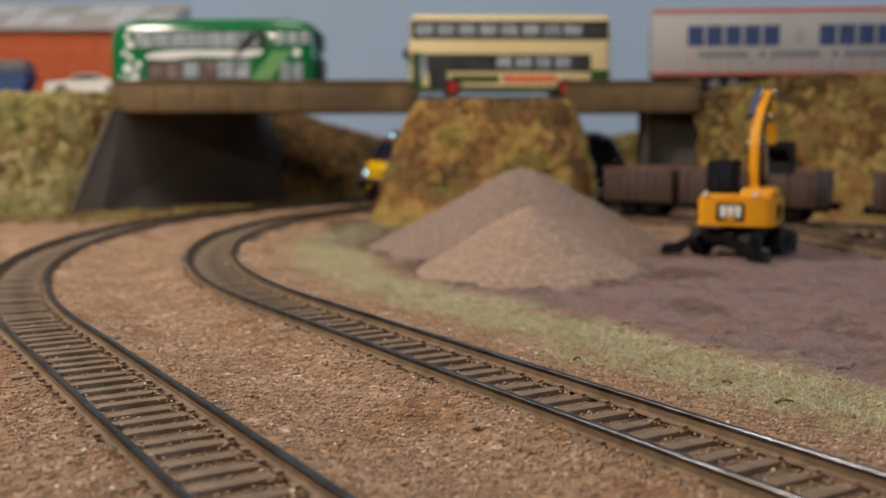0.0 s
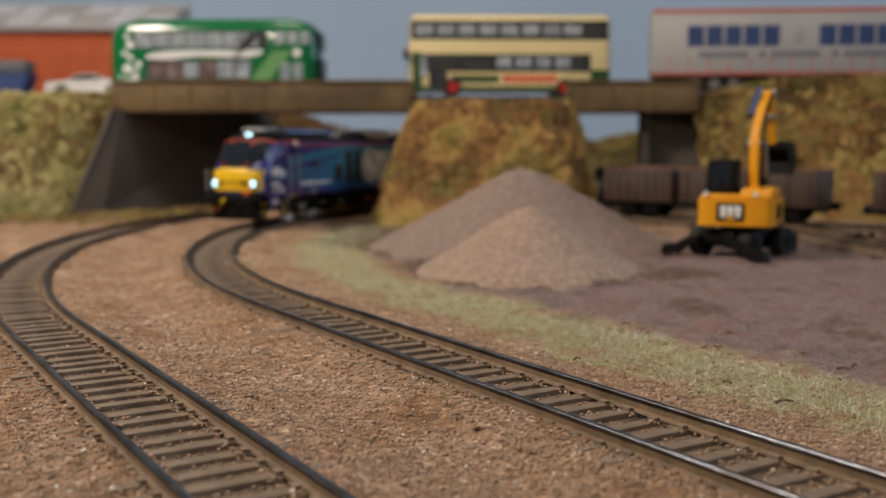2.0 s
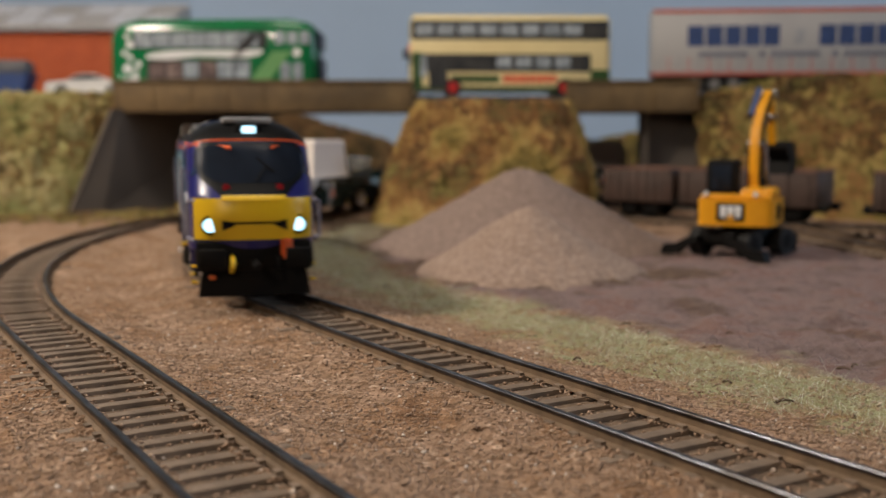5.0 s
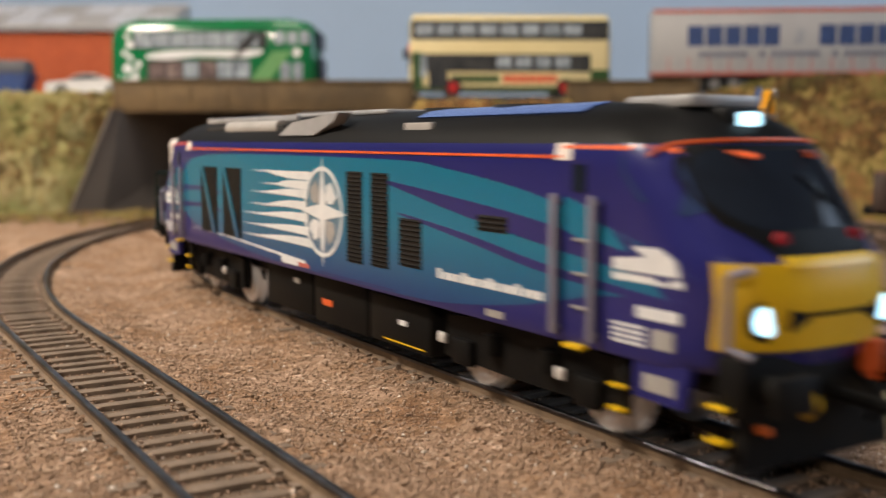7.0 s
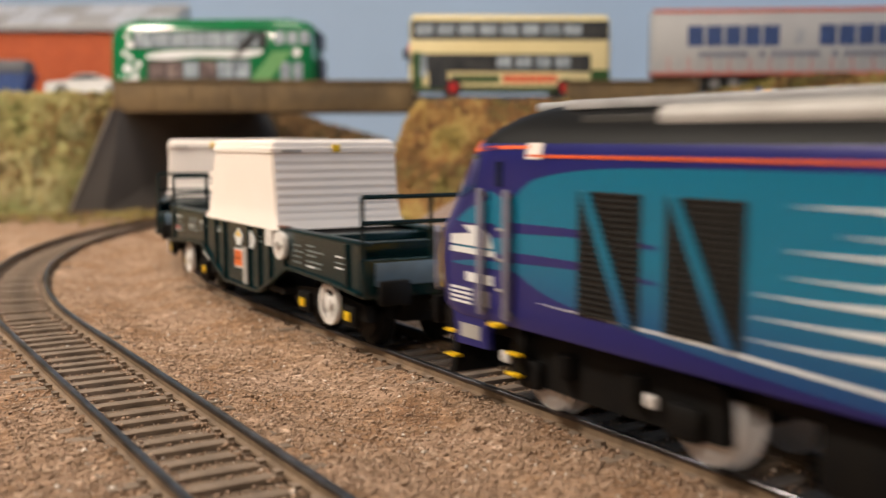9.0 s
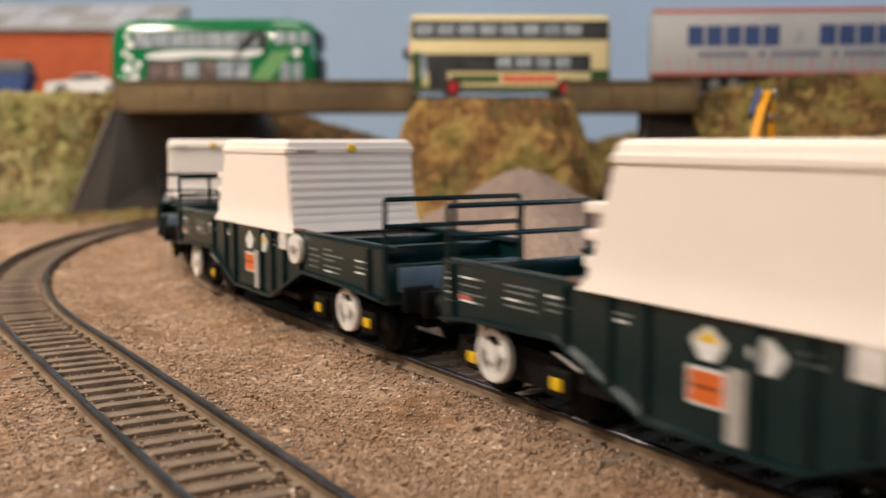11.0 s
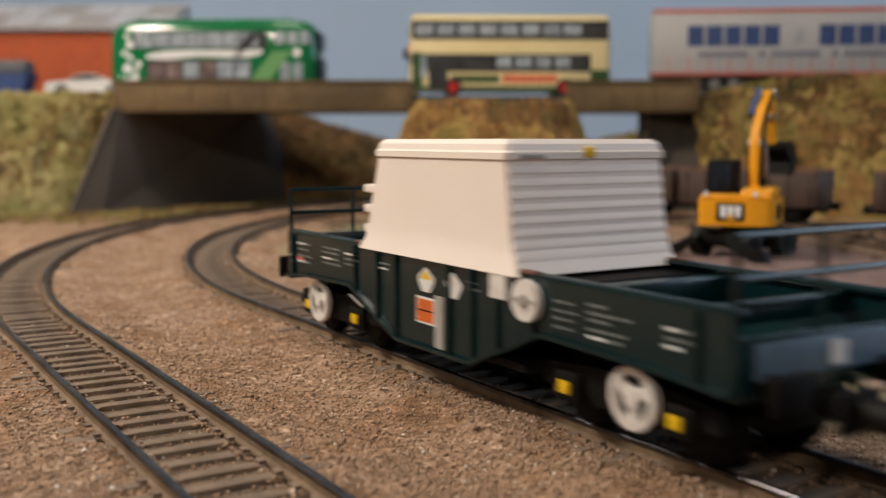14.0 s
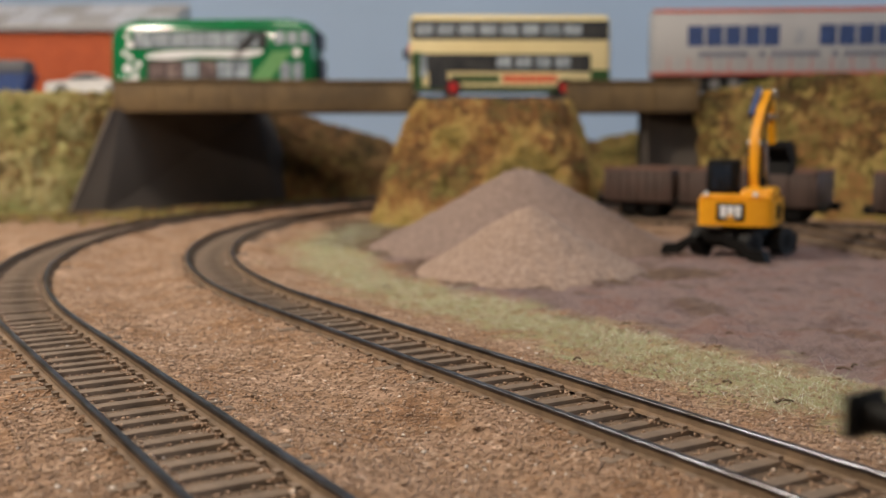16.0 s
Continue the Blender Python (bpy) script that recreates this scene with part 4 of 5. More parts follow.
# ---- the yard ----
def excavator(m):
    root = thing("wheeled_excavator", "yellow model wheeled excavator with raised boom in the yard", "excavator", "", m)
    part("undercarriage", box(B(), -9, 9, -20, 20, 6, 11.5, 1), PAL["black"], root)
    for y in (-13, 13):
        part("axle", cyl(B(), (0, y, 6), "x", 2.2, 20, 10), PAL["black"], root)
        for s in (-1, 1):
            part("wheel", wheel(B(), 0, 0, 0, 6, 6, 1), [PAL["tyre"], PAL["black"]], root).matrix_basis = at(s * 11.5, y, 6, 90)
    for s in (-1, 1):
        bm = B()
        prism(bm, [(s * 7, 9), (s * 13, 8), (s * 18, 5.0), (s * 24, 4.6), (s * 26, 0.3), (s * 18, 0.3), (s * 12, 5), (s * 7, 6)], "y", -23.5, -19.5)
        part("outrigger", bm, PAL["black"], root, "black stabiliser leg with its foot down")
    part("dozer_blade", box(B(), -14, 14, 20, 23, 1, 9, 0.8), PAL["black"], root)
    turn = Matrix.Rotation(radians(-24), 4, "Z")
    for piece in root.children:
        piece.matrix_basis = turn @ piece.matrix_basis
    part("slew_ring", cyl(B(), (0, 0, 12.6), "z", 9, 3, 24), PAL["black"], root)
    up = B()
    prism(up, smooth_path([(-15.5, -12), (-15.5, -19), (-11, -22.5), (11, -22.5), (15.5, -19), (15.5, -12), (15.5, 14)], 5) + [(-15.5, 14)], "z", 14, 25)
    part("upper_body", up, PAL["catyellow"], root)
    part("engine_cover", box(B(), 1, 15, -18, 8, 25, 29.5, 2.2), PAL["catyellow"], root)
    part("counterweight_lip", box(B(), -14.5, 14.5, -22, -13, 24.6, 27, 1.2), PAL["catyellow"], root)
    plate = part("name_plate", box(B(), -7.5, 4, -23.2, -22.4, 16, 23.5, 0.3), PAL["black"], root, "black plate with white blocks and a yellow wedge")
    for x in (-5.8, -2.8, 0.2):
        part("plate_block", box(B(), x, x + 2.5, -23.5, -23.1, 17.4, 22.4, 0.15), PAL["white"], plate)
    bm = B()
    prism(bm, [(-3.4, 16.4), (0.3, 16.4), (-1.5, 19.2)], "y", -23.8, -23.4)
    part("plate_wedge", bm, PAL["catyellow"], plate)
    cab = part("cab", box(B(), -15, -2.5, -4, 13, 25, 41, 1.2), PAL["black"], root, "black framed cab")
    for a in ((-15.3, -14.8, -2, 11, 28, 39), (-2.8, -2.2, -2, 11, 28, 39), (-13, -4.5, -4.3, -3.8, 28, 39)):
        part("cab_glass", box(B(), *a, 0.1), PAL["glass"], cab)
    part("exhaust", cyl(B(), (9, -8, 31.5), "z", 1.0, 5, 10), PAL["black"], root)
    for x in (-12, 8):
        part("work_lamp", cyl(B(), (x, -22, 27.3), "y", 1.0, 1.2, 10), PAL["white"], root)

    SWING = Matrix.Translation((4.5, 6, 0)) @ Matrix.Rotation(radians(-9), 4, "Z") @ Matrix.Translation((0, -6, 0))

    def arm(pts, w, name, label):
        bm = B()
        prism(bm, pts, "x", -w, w)
        bmesh.ops.transform(bm, matrix=SWING, verts=bm.verts)
        part(name, bm, PAL["catyellow"], root, label)
    arm([(2, 22), (7, 22), (6, 40), (8, 51), (15, 61), (23, 69), (23.5, 71.5), (20, 71.5), (9, 63), (2.5, 53), (1, 40)], 1.9, "boom", "raised yellow cranked boom")
    arm([(19.5, 70), (24.5, 71), (29, 60), (32, 46), (29.5, 45), (25.5, 58)], 1.6, "stick", "yellow dipper arm hanging down")
    for x in (-3.4, 3.4):
        part("boom_ram", rod(B(), SWING @ Vector((x, 11, 24)), SWING @ Vector((x, 6, 48)), 1.2), PAL["steel"], root)
    for yy, zz, r in ((4.5, 24, 2.0), (4, 48, 1.5), (9, 57, 1.3), (22, 70, 1.9), (31, 46, 1.7), (24, 60, 1.2)):
        bm = cyl(B(), (0, yy, zz), "x", r, 6.4, 14)
        bmesh.ops.transform(bm, matrix=SWING, verts=bm.verts)
        part("pivot_pin", bm, PAL["silver"], root, "bright steel pivot pin")
    part("side_vent", box(B(), 15.3, 15.9, -12, 2, 16, 22.5, 0.2), PAL["black"], root, "black cooling vent")
    part("hydraulic_hose", rod(rod(rod(B(), SWING @ Vector((2.4, 4, 30)), SWING @ Vector((3.6, 1.5, 44)), 0.5, 6), SWING @ Vector((3.6, 1.5, 44)), SWING @ Vector((3.2, 6, 58)), 0.5, 6), SWING @ Vector((3.2, 6, 58)), SWING @ Vector((2.6, 17, 69)), 0.5, 6), PAL["black"], root)
    for x in (-9, 10):
        part("handrail", rod(rod(rod(B(), (x, -6, 25), (x, -6, 33), 0.4, 6), (x, -6, 33), (x, 4, 33), 0.4, 6), (x, 4, 33), (x, 4, 25), 0.4, 6), PAL["black"], root)
    part("stick_ram", rod(B(), SWING @ Vector((-3, 6, 60)), SWING @ Vector((-3, 17, 72)), 1.3), PAL["navy"], root, "dark blue hydraulic ram")
    bm = B()
    prism(bm, smooth_path([(26, 46), (33, 49), (40, 46.5), (43, 40), (40, 34.5), (31, 34)], 4) + [(33, 40)], "x", -7.5, 7.5)
    bmesh.ops.transform(bm, matrix=SWING, verts=bm.verts)
    part("bucket", bm, PAL["black"], root, "black digging bucket")
    return root


excavator(at(130, 446, -0.3, -24))


def open_wagon(m, L, label):
    root = thing("open_wagon", label, "wagon", "brown open wagons", m)
    W = 29
    for s in (-1, 1):
        part("side", box(B(), -L / 2, L / 2, s * W / 2 - 0.8, s * W / 2 + 0.8, 9, 28, 0.3), PAL["rustwagon"], root)
        part("end", box(B(), s * L / 2 - 0.8, s * L / 2 + 0.8, -W / 2, W / 2, 9, 28, 0.3), PAL["rustwagon"], root)
        part("top_rim", box(B(), -L / 2 - 0.6, L / 2 + 0.6, s * W / 2 - 1.3, s * W / 2 + 1.3, 27.6, 29, 0.3), PAL["rustrim"], root, "rusty rim")
        for i in range(7):
            x = -L / 2 + 4 + i * (L - 8) / 6
            part("rib", box(B(), x - 0.7, x + 0.7, s * (W / 2 + 0.7), s * (W / 2 + 1.7), 9.5, 27.5, 0.2), PAL["rustwagon"], root)
        part("solebar", box(B(), -L / 2, L / 2, s * 10 - 1, s * 10 + 1, 6.5, 9.4, 0.2), PAL["black"], root)
        for x in (-L / 2 + 14, L / 2 - 14):
            part("axle_guard", box(B(), x - 5, x + 5, s * 11.2 - 0.6, s * 11.2 + 0.6, 2, 8, 0.4), PAL["black"], root)
            part("wheel", cyl(B(), (x, s * 8.7, 6), "y", 6, 2.2, 20), PAL["black"], root)
        for y in (-11, 11):
            part("buffer", cyl(B(), (s * (L / 2 + 3), y, 9), "x", 2.4, 5, 12), PAL["black"], root)
    part("floor", box(B(), -L / 2 + 1, L / 2 - 1, -W / 2 + 1, W / 2 - 1, 9.2, 11), PAL["rustwagon"], root)
    part("load", box(B(), -L / 2 + 1.5, L / 2 - 1.5, -W / 2 + 1.5, W / 2 - 1.5, 11, 26, 1.5), PAL["heap"], root, "stone load below the rim")
    return root


for s, L in ((-35, 42), (30, 76), (135, 76)):
    p, t = siding(s, 0)
    open_wagon(at(p.x, p.y, RAIL, math.degrees(math.atan2(t.y, t.x))), L, "weathered brown open wagon standing on the yard siding")


# ---- the train ----
def loco_ring(z):
    """Half length and half width of the locomotive's shell at height z."""
    zs = [14.5, 15.5, 18, 24, 29, 30.5, 33, 38, 43, 44.5, 46.5, 48.5, 50, 50.6]
    ls = [121.5, 123, 124, 124.8, 124, 122.6, 120.6, 117, 113.3, 112, 109.5, 106, 101, 97]
    ws = [17.0, 17.3, 17.3, 17.3, 17.3, 17.3, 17.3, 17.3, 17.2, 16.7, 15.2, 12.6, 9, 6]
    return float(np.interp(z, zs, ls)), float(np.interp(z, zs, ws))


SHIFT = -2.5


def nose_x(z, y):
    l, w = loco_ring(z)
    u = min(1.0, abs(y) / w)
    return l - 14 + 14 * (1 - u ** 2.7) ** 0.3704


def loco_shell(levels):
    bm = B()
    rings = []
    for z in levels:
        l, w = loco_ring(z)
        us = [math.cos(radians(a)) for a in np.linspace(4, 176, 31)]
        half = [(l - 14, w)] + [(nose_x(z, w * u), w * u) for u in us] + [(l - 14, -w)]
        ring = half + [(-x, -y) for x, y in half]
        rings.append([bm.verts.new((x + SHIFT, y, z)) for x, y in ring])
    n = len(rings[0])
    for a, b in zip(rings, rings[1:]):
        for i in range(n):
            bm.faces.new((a[i], a[(i + 1) % n], b[(i + 1) % n], b[i]))
    bm.faces.new(rings[0])
    bm.faces.new(rings[-1])
    return bm


def nose_patch(zs, yfun, off, sgn=1):
    """A skin on the nose between heights zs, as wide as yfun(z), standing off by off."""
    bm = B()
    grids = []
    for o in (off, -0.3):
        rows = []
        for z in zs:
            y1 = yfun(z)
            rows.append([bm.verts.new((sgn * (nose_x(z, y) + o) + SHIFT, y, z)) for y in np.linspace(-y1, y1, 25)])
        grids.append(rows)
    g, h = grids
    for r in range(len(zs) - 1):
        for i in range(24):
            bm.faces.new((g[r][i], g[r][i + 1], g[r + 1][i + 1], g[r + 1][i]))
        for i in (0, 24):
            bm.faces.new((g[r][i], g[r + 1][i], h[r + 1][i], h[r][i]))
    for r in (0, len(zs) - 1):
        for i in range(24):
            bm.faces.new((g[r][i], g[r][i + 1], h[r][i + 1], h[r][i]))
    return bm


SIDE = 17.3


def side_y(x, z):
    """Half width of the shell at a place along its side."""
    l, w = loco_ring(z)
    u = (abs(x - SHIFT) - (l - 14)) / 14
    return w if u <= 0 else w * max(0.05, 1 - min(u, 0.99) ** 2.7) ** 0.3704


def decal(outline, s, d=0.12):
    bm = prism(B(), outline, "y", -0.1, d)
    for v in bm.verts:
        v.co.y = s * (side_y(v.co.x, v.co.z) + v.co.y)
    return bm


def rect(x0, x1, z0, z1):
    return [(x0, z0), (x1, z0), (x1, z1), (x0, z1)]


def bogie(root, half, wb, r, frame_mat, side_y, mid=0.0, deep=0.0, low=0.0):
    out = []
    for s in (-1, 1):
        bg = part("bogie", box(box(B(), -wb / 2 - 7, wb / 2 + 7, -side_y + 4, side_y - 4, 6.5, 9.5, 0.4), -5, 5, -side_y + 1, side_y - 1, 5, 11, 0.5), frame_mat, root)
        bg.matrix_basis = at(s * half + mid, 0, 0)
        for y in (-1, 1):
            bm = B()
            prism(bm, [(-wb / 2 - 7, 6 - low), (-wb / 2 - 6, 9.5 + deep), (-6, 10.5 + deep), (6, 10.5 + deep), (wb / 2 + 6, 9.5 + deep), (wb / 2 + 7, 6 - low), (wb / 2 - 4, 6.0 - low), (6, 4.6), (-6, 4.6), (-wb / 2 + 4, 6.0 - low)], "y", y * side_y - 0.9, y * side_y + 0.9)
            part("side_frame", bm, frame_mat, bg)
            for x in (-1, 1):
                part("axle_box", box(B(), x * wb / 2 - 3, x * wb / 2 + 3, y * (side_y + 1.2) - 1, y * (side_y + 1.2) + 1, 4.2, 9, 0.5), frame_mat, bg)
        sets = []
        for x in (-1, 1):
            w = B()
            for y in (-1, 1):
                cyl(w, (0, y * 8.4, 0), "y", r, 2.2, 28)
                cyl(w, (0, y * 7.0, 0), "y", r + 0.7, 0.7, 28)
                cyl(w, (0, y * 9.9, 0), "y", r * 0.8, 0.9, 24)
                for k in range(3):
                    cyl(w, (r * 0.45 * math.cos(k * 2.1), y * 9.9, r * 0.45 * math.sin(k * 2.1)), "y", 0.8, 0.4, 8)
            cyl(w, (0, 0, 0), "y", 1.2, 20, 10)
            ws = part("wheelset", w, PAL["wheelgrey"] if r > 6.2 else PAL["black"], bg)
            ws.matrix_basis = at(x * wb / 2, 0, r)
            sets.append((ws, x * wb / 2, r))
        out.append((bg, s * half + mid, sets))
    return out


def buffers(root, x, z, material):
    for s in (-1, 1):
        for y in (-11.5, 11.5):
            bm = B()
            cyl(bm, (s * (x + 2.5), y, z), "x", 1.9, 5.5, 14)
            box(bm, s * (x + 5.6) - 0.7, s * (x + 5.6) + 0.7, y - 3.6, y + 3.6, z - 2.6, z + 2.6, 0.5)
            part("buffer", bm, material, root)


def loco():
    root = thing("diesel_locomotive", "purple and teal diesel locomotive with yellow nose and lit headlights", "locomotive")
    part("body", loco_shell([14.5, 15.5, 18, 21, 24, 26.5, 29, 30.5, 33, 35.5, 38, 40.5, 43, 44.2]), PAL["purple"], root)
    roof = part("roof", loco_shell([44.2, 44.8, 45.6, 46.5, 47.5, 48.5, 49.3, 50, 50.6]), PAL["roofblack"], root, "satin black roof")
    for s in (-1, 1):
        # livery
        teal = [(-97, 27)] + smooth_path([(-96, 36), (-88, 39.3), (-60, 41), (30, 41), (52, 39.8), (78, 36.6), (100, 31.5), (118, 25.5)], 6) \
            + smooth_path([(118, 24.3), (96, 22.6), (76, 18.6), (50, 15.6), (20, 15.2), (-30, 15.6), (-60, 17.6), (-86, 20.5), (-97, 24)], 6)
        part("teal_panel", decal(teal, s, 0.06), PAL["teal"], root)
        part("dark_swoosh", decal(smooth_path([(28, 37.2), (52, 35.2), (80, 32.4), (112, 27.6)], 6) + smooth_path([(112, 25.5), (84, 28.4), (56, 32.2), (28, 36.8)], 6), s, 0.10), PAL["purple"], root)
        part("dark_swoosh", decal(smooth_path([(36, 31), (60, 28.7), (82, 25.8), (110, 23.6)], 6) + smooth_path([(110, 22.6), (82, 24.4), (60, 27.4), (36, 30.6)], 6), s, 0.10), PAL["purple"], root)
        for z, w, x1 in ((33.5, 2.6, -114), (27.6, 1.6, -116), (24.2, 0.8, -116)):
            part("teal_finger", decal([(-96, z - w * 0.8), (-96, z + w * 0.9)] + smooth_path([(-100, z + w * 0.8), (x1 + 6, z + w * 0.1), (x1, z - w)], 5) + smooth_path([(x1 + 4, z - w * 1.1), (-100, z - w * 0.9)], 5), s, 0.07), PAL["teal"], root)
        for z in (30.6, 25.8):
            part("dark_swoosh", decal(smooth_path([(-98, z - 0.8), (-80, z - 0.2), (-64, z - 0.6)], 5) + smooth_path([(-64, z), (-80, z + 1.0), (-98, z + 0.9)], 5), s, 0.10), PAL["purple"], root)
        part("orange_line", decal(rect(-93, 86, 42.05, 42.5), s, 0.15), PAL["orange"], root, "thin orange roof line")
        part("orange_line", decal(smooth_path([(86, 44), (100, 44), (108, 43.6), (113, 42.8)], 5) + smooth_path([(113, 42.2), (108, 42.9), (100, 43.4), (86, 43.5)], 5), s, 0.15), PAL["orange"], root)
        part("orange_line", decal(smooth_path([(-93, 43.9), (-102, 43.8), (-110, 43.2)], 5) + smooth_path([(-110, 42.7), (-102, 43.2), (-93, 43.4)], 5), s, 0.15), PAL["orange"], root)
        for x0 in (84.3, -93.5):
            part("cream_panel", decal(rect(x0, x0 + 3.8, 41.8, 44.3), s, 0.2), PAL["cream"], root, "small cream panel")
        # grilles with louvres
        for x0, x1, z0, z1, brace in ((-80.5, -67, 18.9, 37.4, 1), (-62.4, -48.6, 18.9, 37.4, 1), (13.6, 20.8, 19.3, 38.3, 0), (24.6, 31.9, 19.5, 38.3, 0), (36.2, 44.6, 20.8, 30, 0), (63.4, 72.2, 29.6, 32.3, 0)):
            gr = part("grille", decal(rect(x0, x1, z0, z1), s, 0.14), PAL["grille"], root, "black louvred grille")
            bm = B()
            n = int((z1 - z0) / 0.85)
            for i in range(n):
                z = z0 + (i + 0.5) * (z1 - z0) / n
                box(bm, x0 + 0.3, x1 - 0.3, s * (SIDE + 0.25) - 0.18, s * (SIDE + 0.25) + 0.18, z - 0.12, z + 0.12)
            part("louvre", bm, PAL["black"], gr)
            if brace:
                part("brace", decal([(x0 + 0.8, z1), (x0 + 2.6, z1), (x1 - 1.2, z0), (x1 - 3.4, z0)], s, 0.5), PAL["teal"], gr, "teal diagonal brace")
        # white compass emblem and speed stripes
        ring = B()
        cx, cz, r1 = 1.6, 29.0, 10.0
        pts = [(cx + r1 * math.cos(a), cz + r1 * math.sin(a)) for a in np.linspace(0, 2 * math.pi, 41)[:-1]]
        inn = [(cx + 9.1 * math.cos(a), cz + 9.1 * math.sin(a)) for a in np.linspace(0, 2 * math.pi, 41)[:-1]]
        rows = [[ring.verts.new((u, s * yy, v)) for u, v in loop] for loop, yy in ((pts, SIDE - 0.1), (pts, SIDE + 0.2), (inn, SIDE + 0.2), (inn, SIDE - 0.1))]
        for k in range(4):
            for i in range(40):
                ring.faces.new((rows[k][i], rows[k][(i + 1) % 40], rows[(k + 1) % 4][(i + 1) % 40], rows[(k + 1) % 4][i]))
        emblem = part("emblem", ring, PAL["white"], root, "white four-pointed compass emblem")
        for k in range(4):
            a = k * math.pi / 2
            tip = (cx + 12 * math.cos(a), cz + 12 * math.sin(a))
            l_, r_ = [(cx + 2.3 * math.cos(a + q), cz + 2.3 * math.sin(a + q)) for q in (0.785, -0.785)]
            part("star_point", decal([l_, tip, r_, (cx, cz)], s, 0.24), PAL["white"], emblem)
            b = a + math.pi / 4
            part("globe_patch", decal([(cx + q * math.cos(b + w), cz + q * math.sin(b + w)) for q, w in ((3.4, 0.3), (6.2, 0.42), (7.9, 0.2), (7.9, -0.34), (5.4, -0.42), (3.4, -0.2))], s, 0.22), PAL["greyplate"] if k % 2 else PAL["white"], emblem)
        for k in range(9):
            u = -8.0 + k * 2.0
            h = math.sqrt(81 - u * u) * 0.96
            part("globe_line", decal([(cx + u * 0.9 - 0.22, cz - h), (cx + u * 0.9 + 0.22, cz - h), (cx + u + 0.3, cz + h), (cx + u - 0.14, cz + h)], s, 0.13), PAL["paleletter"], emblem)
        for z, x0, z1 in ((37.0, -43, 36.6), (34.0, -36, 34.4), (31.8, -43.5, 32.4), (28.7, -43, 29.7), (26.2, -48, 27.0), (23.4, -48, 24.0), (20.6, -49, 21.4)):
            part("speed_stripe", decal([(x0, z + 0.15)] + smooth_path([(x0 + 12, z + 0.45), (-18, z1 + 0.9), (-7 + abs(z - 28.8) * 0.3, z1 + 1.1)], 5) + smooth_path([(-7 + abs(z - 28.8) * 0.3, z1 - 0.9), (-18, z1 - 0.7), (x0 + 12, z + 0.05)], 5), s, 0.18), PAL["white"], root, "white tapering speed stripe")
        part("white_line", decal([(-90, 19.4), (-56, 18.6), (-8, 16.5), (-8, 17.2), (-56, 19.0)], s, 0.16), PAL["white"], root)
        for i in range(16):
            x = 50.4 + i * 2.0
            part("lettering_bar", decal(rect(x, x + (1.75 if i % 3 else 1.4), 20.0, 21.3 if i % 4 else 21.8), s, 0.15), PAL["white"], root)
        part("lettering_bar", decal(rect(-22, -12, 15.6, 17.2), s, 0.15), PAL["white"], root)
        part("lettering_bar", decal(rect(-12, -6, 15.6, 16.6), s, 0.15), PAL["redline"], root)
        part("lettering_bar", decal(rect(66, 71, 15.4, 16.6), s, 0.12), PAL["greyplate"], root)
        for x0 in (98, -115.5):
            lg = part("logo", decal([(x0, 25.4), (x0 + 13.5, 25.4), (x0 + 13.5, 26.4), (x0, 26.4)], s, 0.2), PAL["white"], root, "white printed logo shape")
            part("logo_block", decal([(x0, 26.8), (x0 + 13, 26.8), (x0 + 12, 29), (x0 + 9, 30.4), (x0 + 4, 30.2), (x0 + 6.5, 29), (x0, 28.4)], s, 0.2), PAL["white"], lg)
            part("lettering_bar", decal(rect(x0 + 5, x0 + 13, 20.6, 22.2), s, 0.2), PAL["white"], root)
            for i in range(4):
                part("data_line", decal(rect(x0, x0 + 6.5, 16.6 + i * 0.8, 17.0 + i * 0.8), s, 0.2), PAL["white"], root)
            part("data_block", decal(rect(x0 + 8, x0 + 12, 16.8, 19.4), s, 0.2), PAL["greyplate"], root)
        # cab doors and their windows
        for x0, x1 in ((85.3, 94.2), (-105, -97.5)):
            dr = part("cab_door", decal(rect(x0 + 1.6, x1 - 1.2, 15.2, 42), s, 0.05), PAL["purple"], root)
            part("door_window", decal(rect(x0 + 3.4, x1 - 2.6, 37.2, 41.2), s, 0.25), PAL["glass"], dr)
            part("teal_finger", decal([(x0 + 1.6, 36.4), (x0 + 1.6, 31.5), (x1 - 1.2, 29.5), (x1 - 1.2, 34.8)], s, 0.12), PAL["teal"], dr)
            for x in (x0, x1):
                hr = B()
                box(hr, x - 0.75, x + 0.75, s * (SIDE + 1.0) - 0.35, s * (SIDE + 1.0) + 0.35, 15.6, 36.8, 0.3)
                box(hr, x - 0.5, x + 0.5, s * (SIDE + 0.5) - 0.6, s * (SIDE + 0.5) + 0.6, 16.2, 17.0)
                box(hr, x - 0.5, x + 0.5, s * (SIDE + 0.5) - 0.6, s * (SIDE + 0.5) + 0.6, 35.4, 36.2)
                part("handrail", hr, PAL["rail"], root, "grey vertical door handrail")
            part("door_step", box(B(), x0 + 3, x1 - 2, s * 17.8 - 1, s * 17.8 + 1, 14.1, 14.7, 0.1), PAL["yellow"], dr, "yellow step edge")
            for i in range(3):
                part("step_rung", box(B(), x0 + 4, x1 - 2, s * (SIDE + 0.3) - 0.2, s * (SIDE + 0.3) + 0.2, 20 + i * 5, 20.4 + i * 5), PAL["greyplate"], dr)
